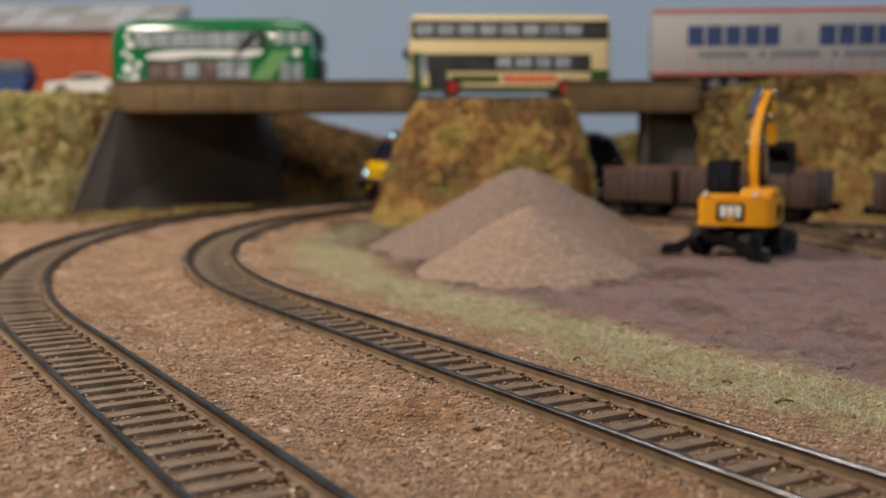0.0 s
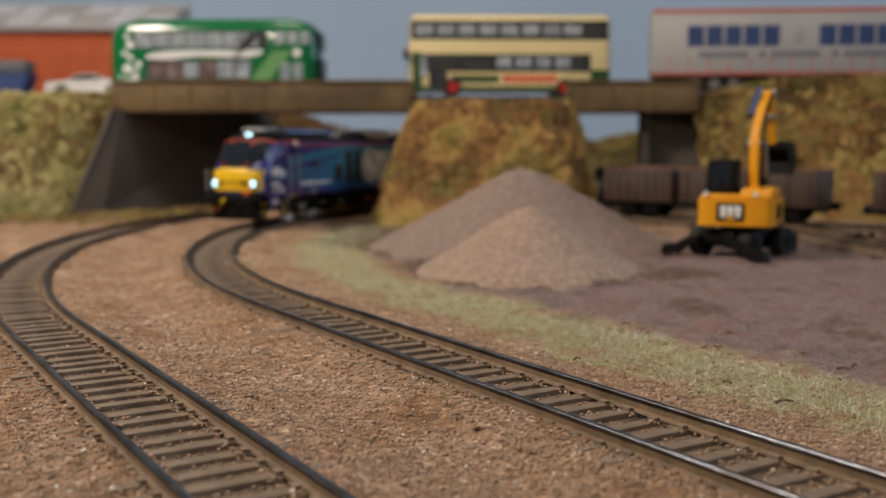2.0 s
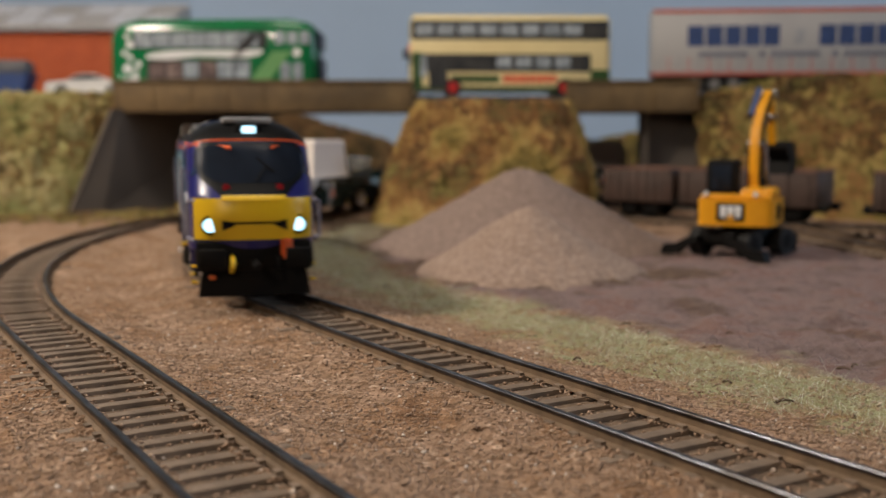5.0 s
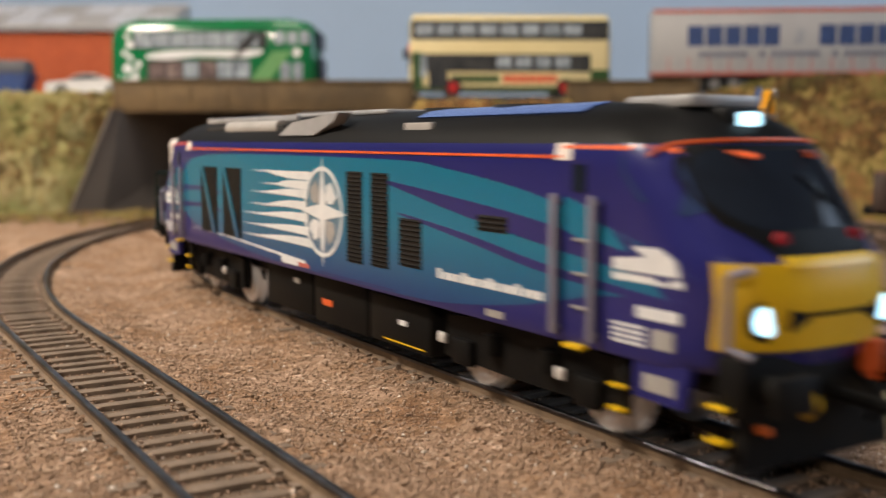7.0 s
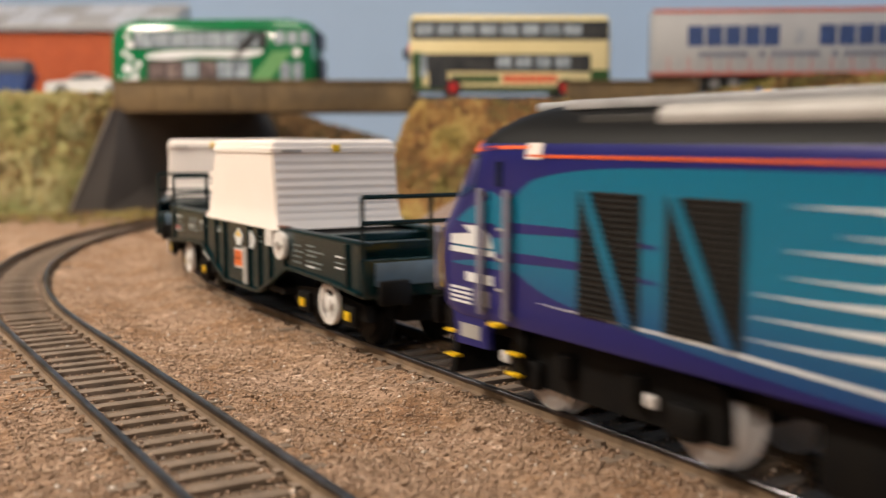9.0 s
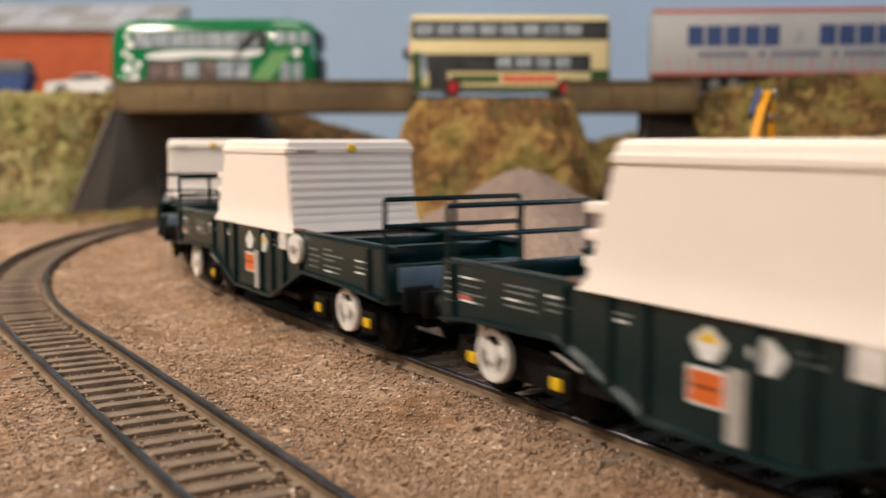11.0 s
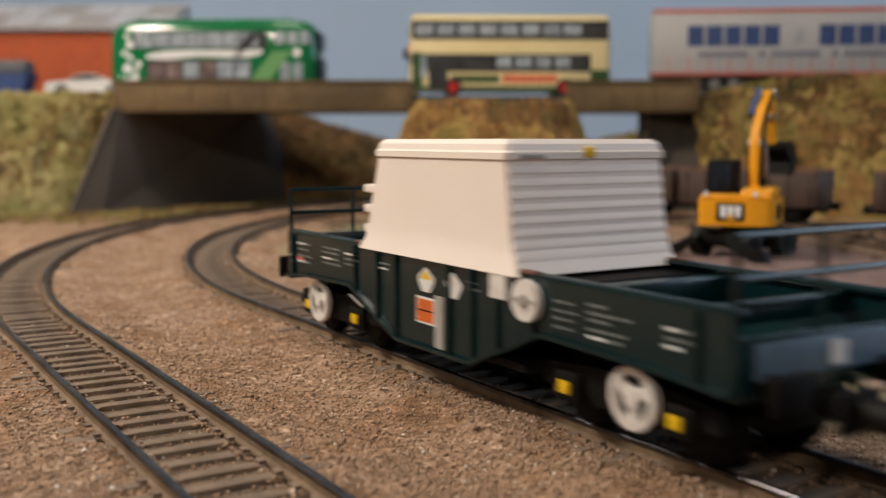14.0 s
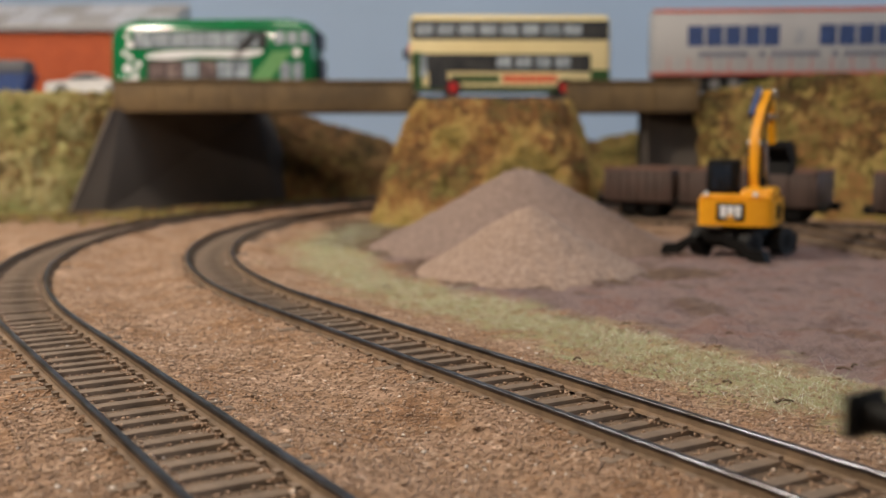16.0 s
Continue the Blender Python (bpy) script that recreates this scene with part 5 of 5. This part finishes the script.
        for sg in (1, -1):
            wn = [(99, 42.5), (107.5, 42.1), (112.3, 35.6), (110.5, 34.8), (103, 36.7), (99.6, 40)] if sg > 0 else [(-106.8, 42.4), (-110.5, 42), (-114.7, 35.6), (-113, 34.8), (-108, 36.6)]
            ox = 0 if sg > 0 else -3
            part("cab_side_window", decal(wn, s, 0.2), PAL["sideglass"], root, "dark cab side window")
            part("skirt", prism(B(), [(sg * 102 + ox, 9.4), (sg * 111.4 + ox, 9.2), (sg * 112.6 + ox, 15), (sg * 102 + ox, 15)], "y", s * 15.5, s * 16.8), PAL["purple"], root)
            part("number_bar", prism(B(), rect(*sorted((sg * 104 + ox, sg * 110 + ox)), 10.6, 13), "y", s * 16.7, s * 16.95), PAL["greyplate"], root)
            part("corner_handrail", rod(rod(rod(B(), (sg * 119.5, s * 17.6, 19), (sg * 119.5, s * 17.6, 28), 0.55), (sg * 119.5, s * 17.6, 28), (sg * 122, s * 16.0, 29), 0.55), (sg * 119.5, s * 17.6, 19), (sg * 122, s * 16.0, 18), 0.55), PAL["rail"], root)
        # underframe
        for i, (x0, x1, z0, z1) in enumerate(((-40, -12, 3.4, 13.5), (-11, 16, 3.0, 13.8), (17, 42, 3.2, 13.4))):
            part("equipment_box", box(B(), x0, x1, s * 9 - 5, s * 9 + 5, z0, z1, 0.6), PAL["black"], root)
        part("equipment_label", box(B(), -6, -1, s * 14.1 - 0.1, s * 14.1 + 0.1, 7.2, 8.6), PAL["orange"], root)
        part("equipment_label", box(B(), 24, 40, s * 14.1 - 0.1, s * 14.1 + 0.1, 4.2, 4.45), PAL["yellow"], root)
        part("equipment_label", box(B(), 30, 33, s * 14.1 - 0.1, s * 14.1 + 0.1, 8, 9), PAL["white"], root)
        part("equipment_label", box(B(), -22, -19, s * 14.1 - 0.1, s * 14.1 + 0.1, 10.4, 11.6), PAL["greyplate"], root)
        for sg in (-1, 1):
            for x, z in ((98, 9.6), (98, 6.2), (117, 10.6), (117, 6.2)):
                part("foot_step", box(B(), sg * x - 1.5, sg * x + 1.5, s * 15.9 - 0.9, s * 15.9 + 0.9, z, z + 0.45, 0.1), PAL["yellow"], root, "yellow-edged foot step")
            part("step_hanger", box(B(), sg * 98 - 1.6, sg * 98 + 1.6, s * 15 - 0.5, s * 15 + 0.5, 5.5, 14, 0.2), PAL["black"], root)
    part("underframe", box(B(), -116, 116, -11, 11, 10.5, 14.6, 0.5), PAL["black"], root)
    for sg in (1, -1):
        zz = [18.0, 18.8, 20, 22, 24, 26, 28, 29.2]
        part("nose_panel", nose_patch(zz, lambda z: 15.9, 0.3, sg), PAL["yellow"], root, "warning yellow nose panel")
        part("nose_brow", nose_patch([28.6, 29.4, 30.0], lambda z: 8.5, 0.5, sg), PAL["yellow"], root)
        part("nose_groove", nose_patch([22.3, 22.6, 22.9], lambda z: 8.5, 0.42, sg), PAL["black"], root)
        part("windscreen_surround", nose_patch([29.6, 30.6, 32, 34, 36, 38, 40, 42, 43.4, 44.1], lambda z: float(np.interp(z, [29.6, 32, 34, 37, 40, 42, 43.4, 44.1], [8.6, 11.0, 13.6, 15.2, 15.4, 14.9, 13.9, 12.8])), 0.15, sg), PAL["roofblack"], root)
        part("windscreen", nose_patch([33.2, 33.8, 35, 37, 39, 41, 42.6, 43.4], lambda z: float(np.interp(z, [33.2, 34, 36, 38, 41, 42.6, 43.4], [8.5, 11.2, 13.4, 14.2, 13.9, 12.8, 11.2])), 0.28, sg), PAL["glass"], root, "dark reflecting windscreen")
        arc = smooth_path([(-16.4, 42.6), (-15.6, 43.4), (-13.6, 44.3), (-8, 44.7), (0, 44.8), (8, 44.7), (13.6, 44.3), (15.6, 43.4), (16.4, 42.6)], 4)
        arc = [(sg * (nose_x(z, y) + 0.15) + SHIFT, y, z) for y, z in arc]
        part("orange_brow", tube(B(), arc, 0.32), PAL["orange"], root, "thin orange line round the windscreen top")
        part("wiper", rod(rod(B(), (sg * (nose_x(33.6, 1) + 0.6) + SHIFT, 1, 33.6), (sg * (nose_x(38, 4) + 0.6) + SHIFT, 4, 38), 0.18, 6), (sg * (nose_x(36, 6) + 0.6) + SHIFT, 6, 36), (sg * (nose_x(40, 1.5) + 0.6) + SHIFT, 1.5, 40), 0.22, 6), PAL["black"], root)
        for y in (-1, 1):
            hb = part("headlight_housing", cyl(B(), (sg * (nose_x(22, 11.5) - 0.2) + SHIFT, y * 11.4, 22), "x", 2.7, 1.0, 20), PAL["black"], root)
            bm = B()
            prism(bm, [(y * 8.6, 20.6), (y * 8.6, 23.4), (y * 4.6, 22.6), (y * 4.6, 22.2)], "x", sg * (nose_x(22, 8) + 0.1) + SHIFT, sg * (nose_x(22, 6) + 0.4) + SHIFT)
            part("headlight_fairing", bm, PAL["black"], hb)
            part("headlight_lens", cyl(B(), (sg * (nose_x(22, 11.8) + 0.2) + SHIFT, y * 11.8, 22), "x", 1.8, 1.0, 20), PAL["lamp"] if sg > 0 else PAL["taillamp"], hb)
            part("tail_lamp", cyl(B(), (sg * (nose_x(32, 7) + 0.2) + SHIFT, y * 7.2, 32), "x", 1.0, 0.8, 14), PAL["taillamp"], root)
        tl = part("top_light_housing", box(B(), sg * 105 - 3.5 + SHIFT, sg * 105 + 3.5 + SHIFT, -4.0, 4.0, 45, 49.4, 0.8), PAL["roofblack"], root)
        part("top_light_lens", box(B(), sg * 108.7 - 0.4 + SHIFT, sg * 108.7 + 0.4 + SHIFT, -1.9, 1.9, 45.9, 48.6, 0.35), PAL["lamp"] if sg > 0 else PAL["glass"], tl)
        part("buffer_beam", box(B(), sg * 118 - 2.5, sg * 118 + 2.5, -15.5, 15.5, 9.5, 17.5, 0.8), PAL["black"], root)
        bm = B()
        prism(bm, [(-15, 2.6), (15, 2.6), (14, 9.8), (-14, 9.8)], "x", sg * 119 - 1.0, sg * 119 + 1.0)
        part("plough", bm, PAL["black"], root)
        part("air_pipe", tube(B(), smooth_path([(sg * 120.5, 6, 13.6), (sg * 123.5, 6, 12), (sg * 124, 6.2, 9.5), (sg * 122.6, 6.6, 7.4)], 4), 0.5), PAL["black"], root)
        part("air_pipe", tube(B(), smooth_path([(sg * 120.5, -6, 13.6), (sg * 123.5, -6, 12.4), (sg * 123.8, -6.2, 10.8), (sg * 122.6, -6.6, 9.6)], 4), 0.6), PAL["yellow"], root, "yellow air pipe")
        part("orange_cable", cyl(rod(B(), (sg * 120.5, 8.5, 18), (sg * 121.5, 8.5, 12.5), 1.1), (sg * 121.2, 8.5, 15.8), "z", 1.7, 4.2, 12), PAL["orange"], root, "orange jumper cable")
        part("coupling_hook", rod(B(), (sg * 120, 0, 12), (sg * 131, 0, 11.5), 1.0), PAL["black"], root)
        part("red_lamp_bracket", box(B(), sg * 120.5 - 0.6, sg * 120.5 + 0.6, -12.3, -10.6, 7.4, 8.6, 0.3), PAL["hazard"], root)
    buffers(root, 119.5, 13.4, PAL["black"])
    # roof equipment
    part("roof_pod", box(B(), 88, 102, -7, 7, 49.4, 51.2, 0.6), PAL["grey"], roof, "pale grey air-conditioning pod")
    part("roof_pod", box(B(), -105, -94, -7, 7, 49.4, 51.0, 0.6), PAL["grey"], roof)
    for s in (-1, 1):
        part("roof_rail", box(B(), -92, -26, s * 10.5 - 0.6, s * 10.5 + 0.6, 49.4, 50.9, 0.3), PAL["grey"], roof)
        bm = B()
        prism(bm, [(-25, 45.8), (-17, 48.8), (8, 50.6), (5, 48.6), (-5, 45.8)], "y", s * 13.2, s * 16.4)
        part("roof_hatch", bm, PAL["grey"], roof, "light grey angled roof hatch")
        part("silencer", cyl(B(), (-49, s * 12.9, 47.7), "x", 1.9, 36, 16), PAL["greyplate"], roof, "weathered grey silencer")
        part("roof_recess", box(B(), -84, -27, s * 13.6 - 0.6, s * 13.6 + 0.6, 45.6, 48.4, 0.2), PAL["grille"], roof)
        part("cantrail_panel", box(B(), 34, 44, s * 14.5 - 0.5, s * 14.5 + 0.5, 45.6, 48, 0.2), PAL["greyplate"], roof)
    for x in (-80, -64, -48):
        part("roof_bar", box(B(), x - 1.5, x + 1.5, -10, 10, 50.2, 51.0, 0.3), PAL["grey"], roof)
    # Added strips: the blue gleam on the roof edge is put into their colour.
    for s in (-1, 1):
        bm = B()
        prism(bm, [(s * 6.2, 50.75), (s * 9.4, 50.2), (s * 12.0, 49.1), (s * 11.6, 48.6), (s * 6.2, 50.2)], "x", 34, 84)
        part("roof_strip", bm, PAL["bluesheen"], roof, "strip coloured blue for the sheen on the roof edge")
    for x in (30, 55):
        part("roof_fan", cyl(B(), (x, 0, 50.7), "z", 7.0, 0.8, 28), PAL["grille"], roof)
    part("roof_hatch", box(B(), -34, 14, -8, 8, 50.3, 51.3, 0.4), PAL["grey"], roof)
    bogs = bogie(root, 75, 35, 7.0, PAL["black"], 12.5, -3.8, 3.2, 1.2)
    for bg, x, sets in bogs:
        for y in (-1, 1):
            for q in (-1, 1):
                part("axle_box_cover", box(B(), q * 17.5 - 6.7, q * 17.5 - 4.7, y * 14.9 - 0.5, y * 14.9 + 0.5, 7.5, 9.5, 0.4), PAL["wheelwhite"], bg, "dirty white damper end")
                part("spring", cyl(B(), (q * 8, y * 14, 9.6), "z", 1.7, 3.6, 12), PAL["black"], bg)
    return root, bogs


def hand_wheel(bm, x, y, z, r, s):
    """A white three-spoked hand wheel facing the side s."""
    n = 28
    loops = [[bm.verts.new((x + q * math.cos(6.28319 * i / n), y + s * d, z + q * math.sin(6.28319 * i / n))) for i in range(n)] for q, d in ((r, 0), (r, 1.1), (r * 0.74, 1.1), (r * 0.74, 0))]
    for k in range(4):
        for i in range(n):
            bm.faces.new((loops[k][i], loops[k][(i + 1) % n], loops[(k + 1) % 4][(i + 1) % n], loops[(k + 1) % 4][i]))
    for k in range(3):
        a = 2 * math.pi * k / 3 + 0.5
        u, v = math.cos(a), math.sin(a)
        prism(bm, [(x - v * r * .26, z + u * r * .26), (x + u * r * .8 - v * r * .16, z + v * r * .8 + u * r * .16), (x + u * r * .8 + v * r * .16, z + v * r * .8 - u * r * .16), (x + v * r * .26, z - u * r * .26)], "y", y + s * 0.1, y + s * 0.8)
    cyl(bm, (x, y + s * 0.6, z), "y", r * 0.3, 1.4, 14)
    return bm


def flask_wagon(first="yellow", second="white"):
    root = thing("flask_wagon", "dark green bogie wagon carrying a cream flask cover", "wagon", "flask wagons")
    W = 17.0
    END = {-1: 66.5, 1: 71.8}
    low = [(-66.5, 12.6), (-57, 13.6), (-33, 14.2), (-26, 11.2), (-13, 6.0), (13, 6.0), (26, 11.2), (33, 14.2), (57, 13.6), (71.8, 12.6)]
    for s in (-1, 1):
        bm = B()
        prism(bm, low + [(71.8, 23.0), (-66.5, 23.0)], "y", s * W, s * (W - 1.3))
        side = part("side_beam", bm, PAL["green"], root, "deep dark green side beam")
        part("top_flange", box(B(), -66.8, 72.1, s * (W - 1.2) - 1.2, s * (W - 1.2) + 1.5, 22.8, 23.8, 0.42), PAL["green"], side)
        fl = low + [(x, z + 0.7) for x, z in low[::-1]]
        part("bottom_flange", prism(B(), fl, "y", s * (W - 1.2), s * (W + 0.9)), PAL["green"], side)
        for x in (-63, -31, -21, -13.5, 6, 13.5, 21, 31, 66):
            z0 = float(np.interp(x, [a for a, _ in low], [b for _, b in low]))
            part("web_stiffener", box(B(), x - 0.45, x + 0.45, s * (W + 0.3) - 0.4, s * (W + 0.3) + 0.4, z0 + 0.6, 22.9, 0.15), PAL["green"], side)
        ry = s * (W + 0.12)

        def plate(name, outline, m, d=0.15, label=""):
            bm = B()
            prism(bm, outline, "y", s * (W - 0.1), s * (W + d))
            return part(name, bm, m, side, label)
        plate("hazard_plate", rect(-5.6, 1.0, 10.8, 15.8), PAL["white"], 0.16, "orange hazard plate with a white border")
        plate("hazard_plate_face", rect(-5.2, 0.6, 11.2, 15.4), PAL["hazard"], 0.24)
        plate("hazard_plate_line", rect(-5.2, 0.6, 13.2, 13.45), PAL["black"], 0.28)
        plate("grey_strip", rect(1.2, 4.0, 7.0, 16.6), PAL["greyplate"], 0.3, "weathered light grey strip")
        for x, m in ((-2.2, first), (7.2, second)):
            dm = plate("warning_diamond", [(x - 2.7, 18.8), (x - 2.7, 19.6), (x, 21.4), (x + 2.7, 19.6), (x + 2.7, 18.8), (x + 1.2, 16.8), (x - 1.2, 16.8)][::-1], PAL["white"], 0.16, "diamond warning plate")
            bm = B()
            prism(bm, [(x - 2.2, 19.2), (x + 2.2, 19.2), (x, 20.9)], "y", s * W, s * (W + 0.22))
            part("diamond_top", bm, PAL["yellow"] if m == "yellow" else PAL["wheelwhite"], dm)
        plate("vent_box", rect(19.6, 24.0, 18.8, 23.0), PAL["wheelwhite"], 0.8, "off-white square plate")
        bm = B()
        cyl(bm, (30.0, s * (W + 0.8), 19.6), "y", 3.4, 1.2, 24)
        dw = part("brake_disc", bm, PAL["wheelwhite"], side, "white handbrake disc")
        part("disc_hub", box(cyl(B(), (30.0, s * (W + 1.6), 19.6), "y", 1.0, 0.8, 12), 27.2, 32.8, s * (W + 1.45) - 0.12, s * (W + 1.45) + 0.12, 19.3, 19.9), PAL["greyplate"], dw)
        # printed data as plain bars
        rng = random.Random(4)
        for x0, x1, z0, z1 in ((-65, -62.6, 16, 21.5), (-60.5, -53, 16.2, 21.2), (-47, -37.5, 17, 21.4), (-36, -29, 18.6, 21), (-20, -14, 18.4, 20.6), (12, 16, 18.5, 20.5), (36, 42, 16.2, 20.5), (44, 55, 16, 21), (60, 66, 17.5, 20)):
            z = z1
            while z > z0:
                w = (x1 - x0) * rng.uniform(0.35, 0.6)
                plate("data_bar", rect(x0, x0 + w, z - 0.36, z), PAL["print"] if rng.random() < 0.8 else PAL["white"], 0.12)
                if rng.random() < 0.6:
                    plate("data_bar", rect(x0 + w + 0.5, x0 + w + 0.5 + (x1 - x0 - w) * rng.uniform(0.4, 0.8), z - 0.36, z), PAL["print"], 0.12)
                z -= rng.uniform(1.0, 1.5)
        plate("data_bar", rect(-61, -57, 17.2, 17.9), PAL["redline"], 0.14)
        for x in (-33,):
            part("drain_cock", rod(B(), (x, s * (W + 0.5), 12.4), (x + 6, s * (W + 0.5), 10.6), 0.22), PAL["greyplate"], root)
    part("floor_plate", box(B(), -65.6, 71, -15.8, 15.8, 15.2, 16.4), PAL["green"], root)
    part("well_floor", box(B(), -27, 27, -15.8, 15.8, 7, 8.4), PAL["black"], root)
    part("well_floor", box(B(), -34, 34, -15.7, 15.7, 16.8, 22.2), PAL["black"], root, "dark flask seat")
    for s in (-1, 1):
        part("headstock", box(B(), s * END[s] - 0.9, s * END[s] + 0.9, -16.8, 16.8, 12.0, 20.0, 0.3), PAL["green"], root)
        part("end_plate", box(B(), s * (END[s] + 1.1) - 0.2, s * (END[s] + 1.1) + 0.2, -14, 14, 14.6, 19.4, 0.1), PAL["bluegrey"], root, "pale blue-grey end plate")
        part("plate_mark", box(B(), s * (END[s] + 1.5) - 0.15, s * (END[s] + 1.5) + 0.15, 0, 3, 15.4, 18.6), PAL["white"], root)
        part("cross_beam", box(B(), s * 40 - 2, s * 40 + 2, -15.8, 15.8, 16, 22.6, 0.3), PAL["green"], root)
        part("end_beam", box(B(), s * 63 - 1, s * 63 + 1, -15.8, 15.8, 19.6, 22.8, 0.3), PAL["green"], root)
        hr = B()
        for y in (-16.2, 0, 16.2):
            rod(hr, (s * (END[s] - 0.4), y, 18), (s * (END[s] - 0.4), y, 33), 0.5)
        for z in (27.6, 33):
            rod(hr, (s * (END[s] - 0.4), -16.2, z), (s * (END[s] - 0.4), 16.2, z), 0.5)
        part("end_handrail", hr, PAL["green"], root, "dark green tubular end handrail")
        part("coupling_bar", rod(B(), (s * END[s], 0, 9.5), (s * 80.3, 0, 9.5), 1.3), PAL["black"], root)
        part("brake_pipe", rod(B(), (s * (END[s] + 1), 5, 13), (s * (END[s] + 6), 5.5, 8), 0.6), PAL["black"], root)
        part("draw_gear", box(B(), s * 66 - 4, s * 66 + 4, -6, 6, 6, 12.4, 0.4), PAL["black"], root)
    buffers(root, 71, 13.6, PAL["black"])
    # the cover: flared foot, ribbed ends, lipped lid
    cover = B()
    prof = [(22.9, -28.0, 27.2, 18.0), (23.8, -27.5, 26.8, 17.8), (25.2, -26.3, 25.8, 17.4), (28, -25.2, 24.9, 17.2), (32, -24.2, 24.3, 17.1), (41.5, -21.1, 23.0, 17.0),
            (41.6, -21.6, 23.5, 17.4), (42.7, -21.6, 23.5, 17.4), (43, -21.2, 23.1, 17.1), (44.1, -20.9, 22.8, 16.9), (44.9, -20.0, 21.9, 16.1)]
    rings = []
    for z, l0, l1, w in prof:
        c = 0.6
        rings.append([cover.verts.new(p) for p in ((l1 - c, -w, z), (l1, -w + c, z), (l1, w - c, z), (l1 - c, w, z), (l0 + c, w, z), (l0, w - c, z), (l0, -w + c, z), (l0 + c, -w, z))])
    for a, b in zip(rings, rings[1:]):
        for i in range(8):
            cover.faces.new((a[i], a[(i + 1) % 8], b[(i + 1) % 8], b[i]))
    cover.faces.new(rings[0])
    cover.faces.new(rings[-1])
    cv = finish(cover, "flask_cover", PAL["cream"], root, "cream louvred flask cover with flared foot", smooth=25)
    for s in (-1, 1):
        zz, col = [p[0] for p in prof], 1 if s < 0 else 2
        for i in range(8):
            z = 25.4 + i * 2.05
            l, w = float(np.interp(z, zz, [p[col] for p in prof])), float(np.interp(z, zz, [p[3] for p in prof])) - 0.5
            bm = B()
            prism(bm, [(l - s * 0.4, z - 0.5), (l + s * 0.24, z - 0.42), (l + s * 0.14, z + 0.3), (l - s * 0.4, z + 1.3)], "y", -w, w)
            part("end_rib", bm, PAL["cream"], cv)
        xe = 23.5 if s > 0 else -21.6
        part("lid_catch", box(B(), xe - 0.4, xe + 0.4, -1, 1, 41.8, 43.6, 0.2), PAL["yellow"], cv)
        part("maker_plate", box(B(), xe - 0.2, xe + 0.2, -14.5, -9.5, 41.7, 42.4, 0.1), PAL["greyplate"], cv)
        part("side_plank", box(B(), -31, 31, s * 16.2 - 0.9, s * 16.2 + 0.9, 23.6, 24.1, 0.1), PAL["rustrim"], root, "thin wooden packing strip")
        for z in (27, 31, 35):
            part("lifting_lug", box(B(), -27.4, -22.8, s * 15 - 1.9, s * 12 + 1.5, z - 0.8, z + 0.8, 0.3), PAL["cream"], cv)
    bogs = bogie(root, 48, 24, 6.0, PAL["black"], 12.5)
    for bg, x, sets in bogs:
        q = 1 if x > 0 else -1
        for s in (-1, 1):
            part("hand_wheel", hand_wheel(B(), q * 4.4, s * 14.8, 8.4, 4.7, s), PAL["wheelwhite"], bg, "white spoked hand wheel")
            part("hand_wheel_backing", cyl(B(), (q * 4.4, s * 14.4, 8.4), "y", 2.6, 0.8, 14), PAL["black"], bg)
            for u in (-12, 12):
                part("axle_end", box(B(), u - 1.3, u + 1.3, s * 14.9 - 0.3, s * 14.9 + 0.3, 5.5, 7.6, 0.3), PAL["yellow"], bg, "yellow axle-box end")
    return root, bogs


# ---- movement ----
def run_of(t):
    """How far the locomotive's middle has come along the inner line."""
    s = -26.3 + 85.6 * (t - 6) - (0.095 if t > 6 else 0.038) * (t - 6) ** 2
    if t > 14:
        s -= 1.05 * (t - 14) ** 2
    return s if s > -60 else s * 1.055 + 3.3


def vehicle_angle(s, half):
    a, b = line(s + half)[0], line(s - half)[0]
    return (a + b) / 2, math.degrees(math.atan2(a.y - b.y, a.x - b.x))


def heading(s):
    t = line(s)[1]
    return math.degrees(math.atan2(t.y, t.x))


TRAIN = [(loco(), 75, 0.0)]
for gap in (-222.0, -382.4, -545.2):
    TRAIN.append((flask_wagon("white", "yellow") if gap == -382.4 else flask_wagon(), 48, gap))


def motions():
    times = [i * 0.1 for i in range(161)]
    for (root, bogs), half, off in TRAIN:
        rows = []
        for t in times:
            m, a = vehicle_angle(run_of(t) + off, half)
            rows.append((t, at(m.x, m.y, RAIL, a)))
        walk(root, rows)
        for bg, x, sets in bogs:
            rows = []
            for t in times:
                s = run_of(t) + off
                turn = (heading(s + x) - vehicle_angle(s, half)[1] + 180) % 360 - 180
                rows.append((t, at(x, 0, 0, turn)))
            walk(bg, rows)
            for ws, wx, r in sets:
                walk(ws, [(t, at(wx, 0, r, 0, 0, math.degrees(run_of(t) / r))) for t in times])


motions()
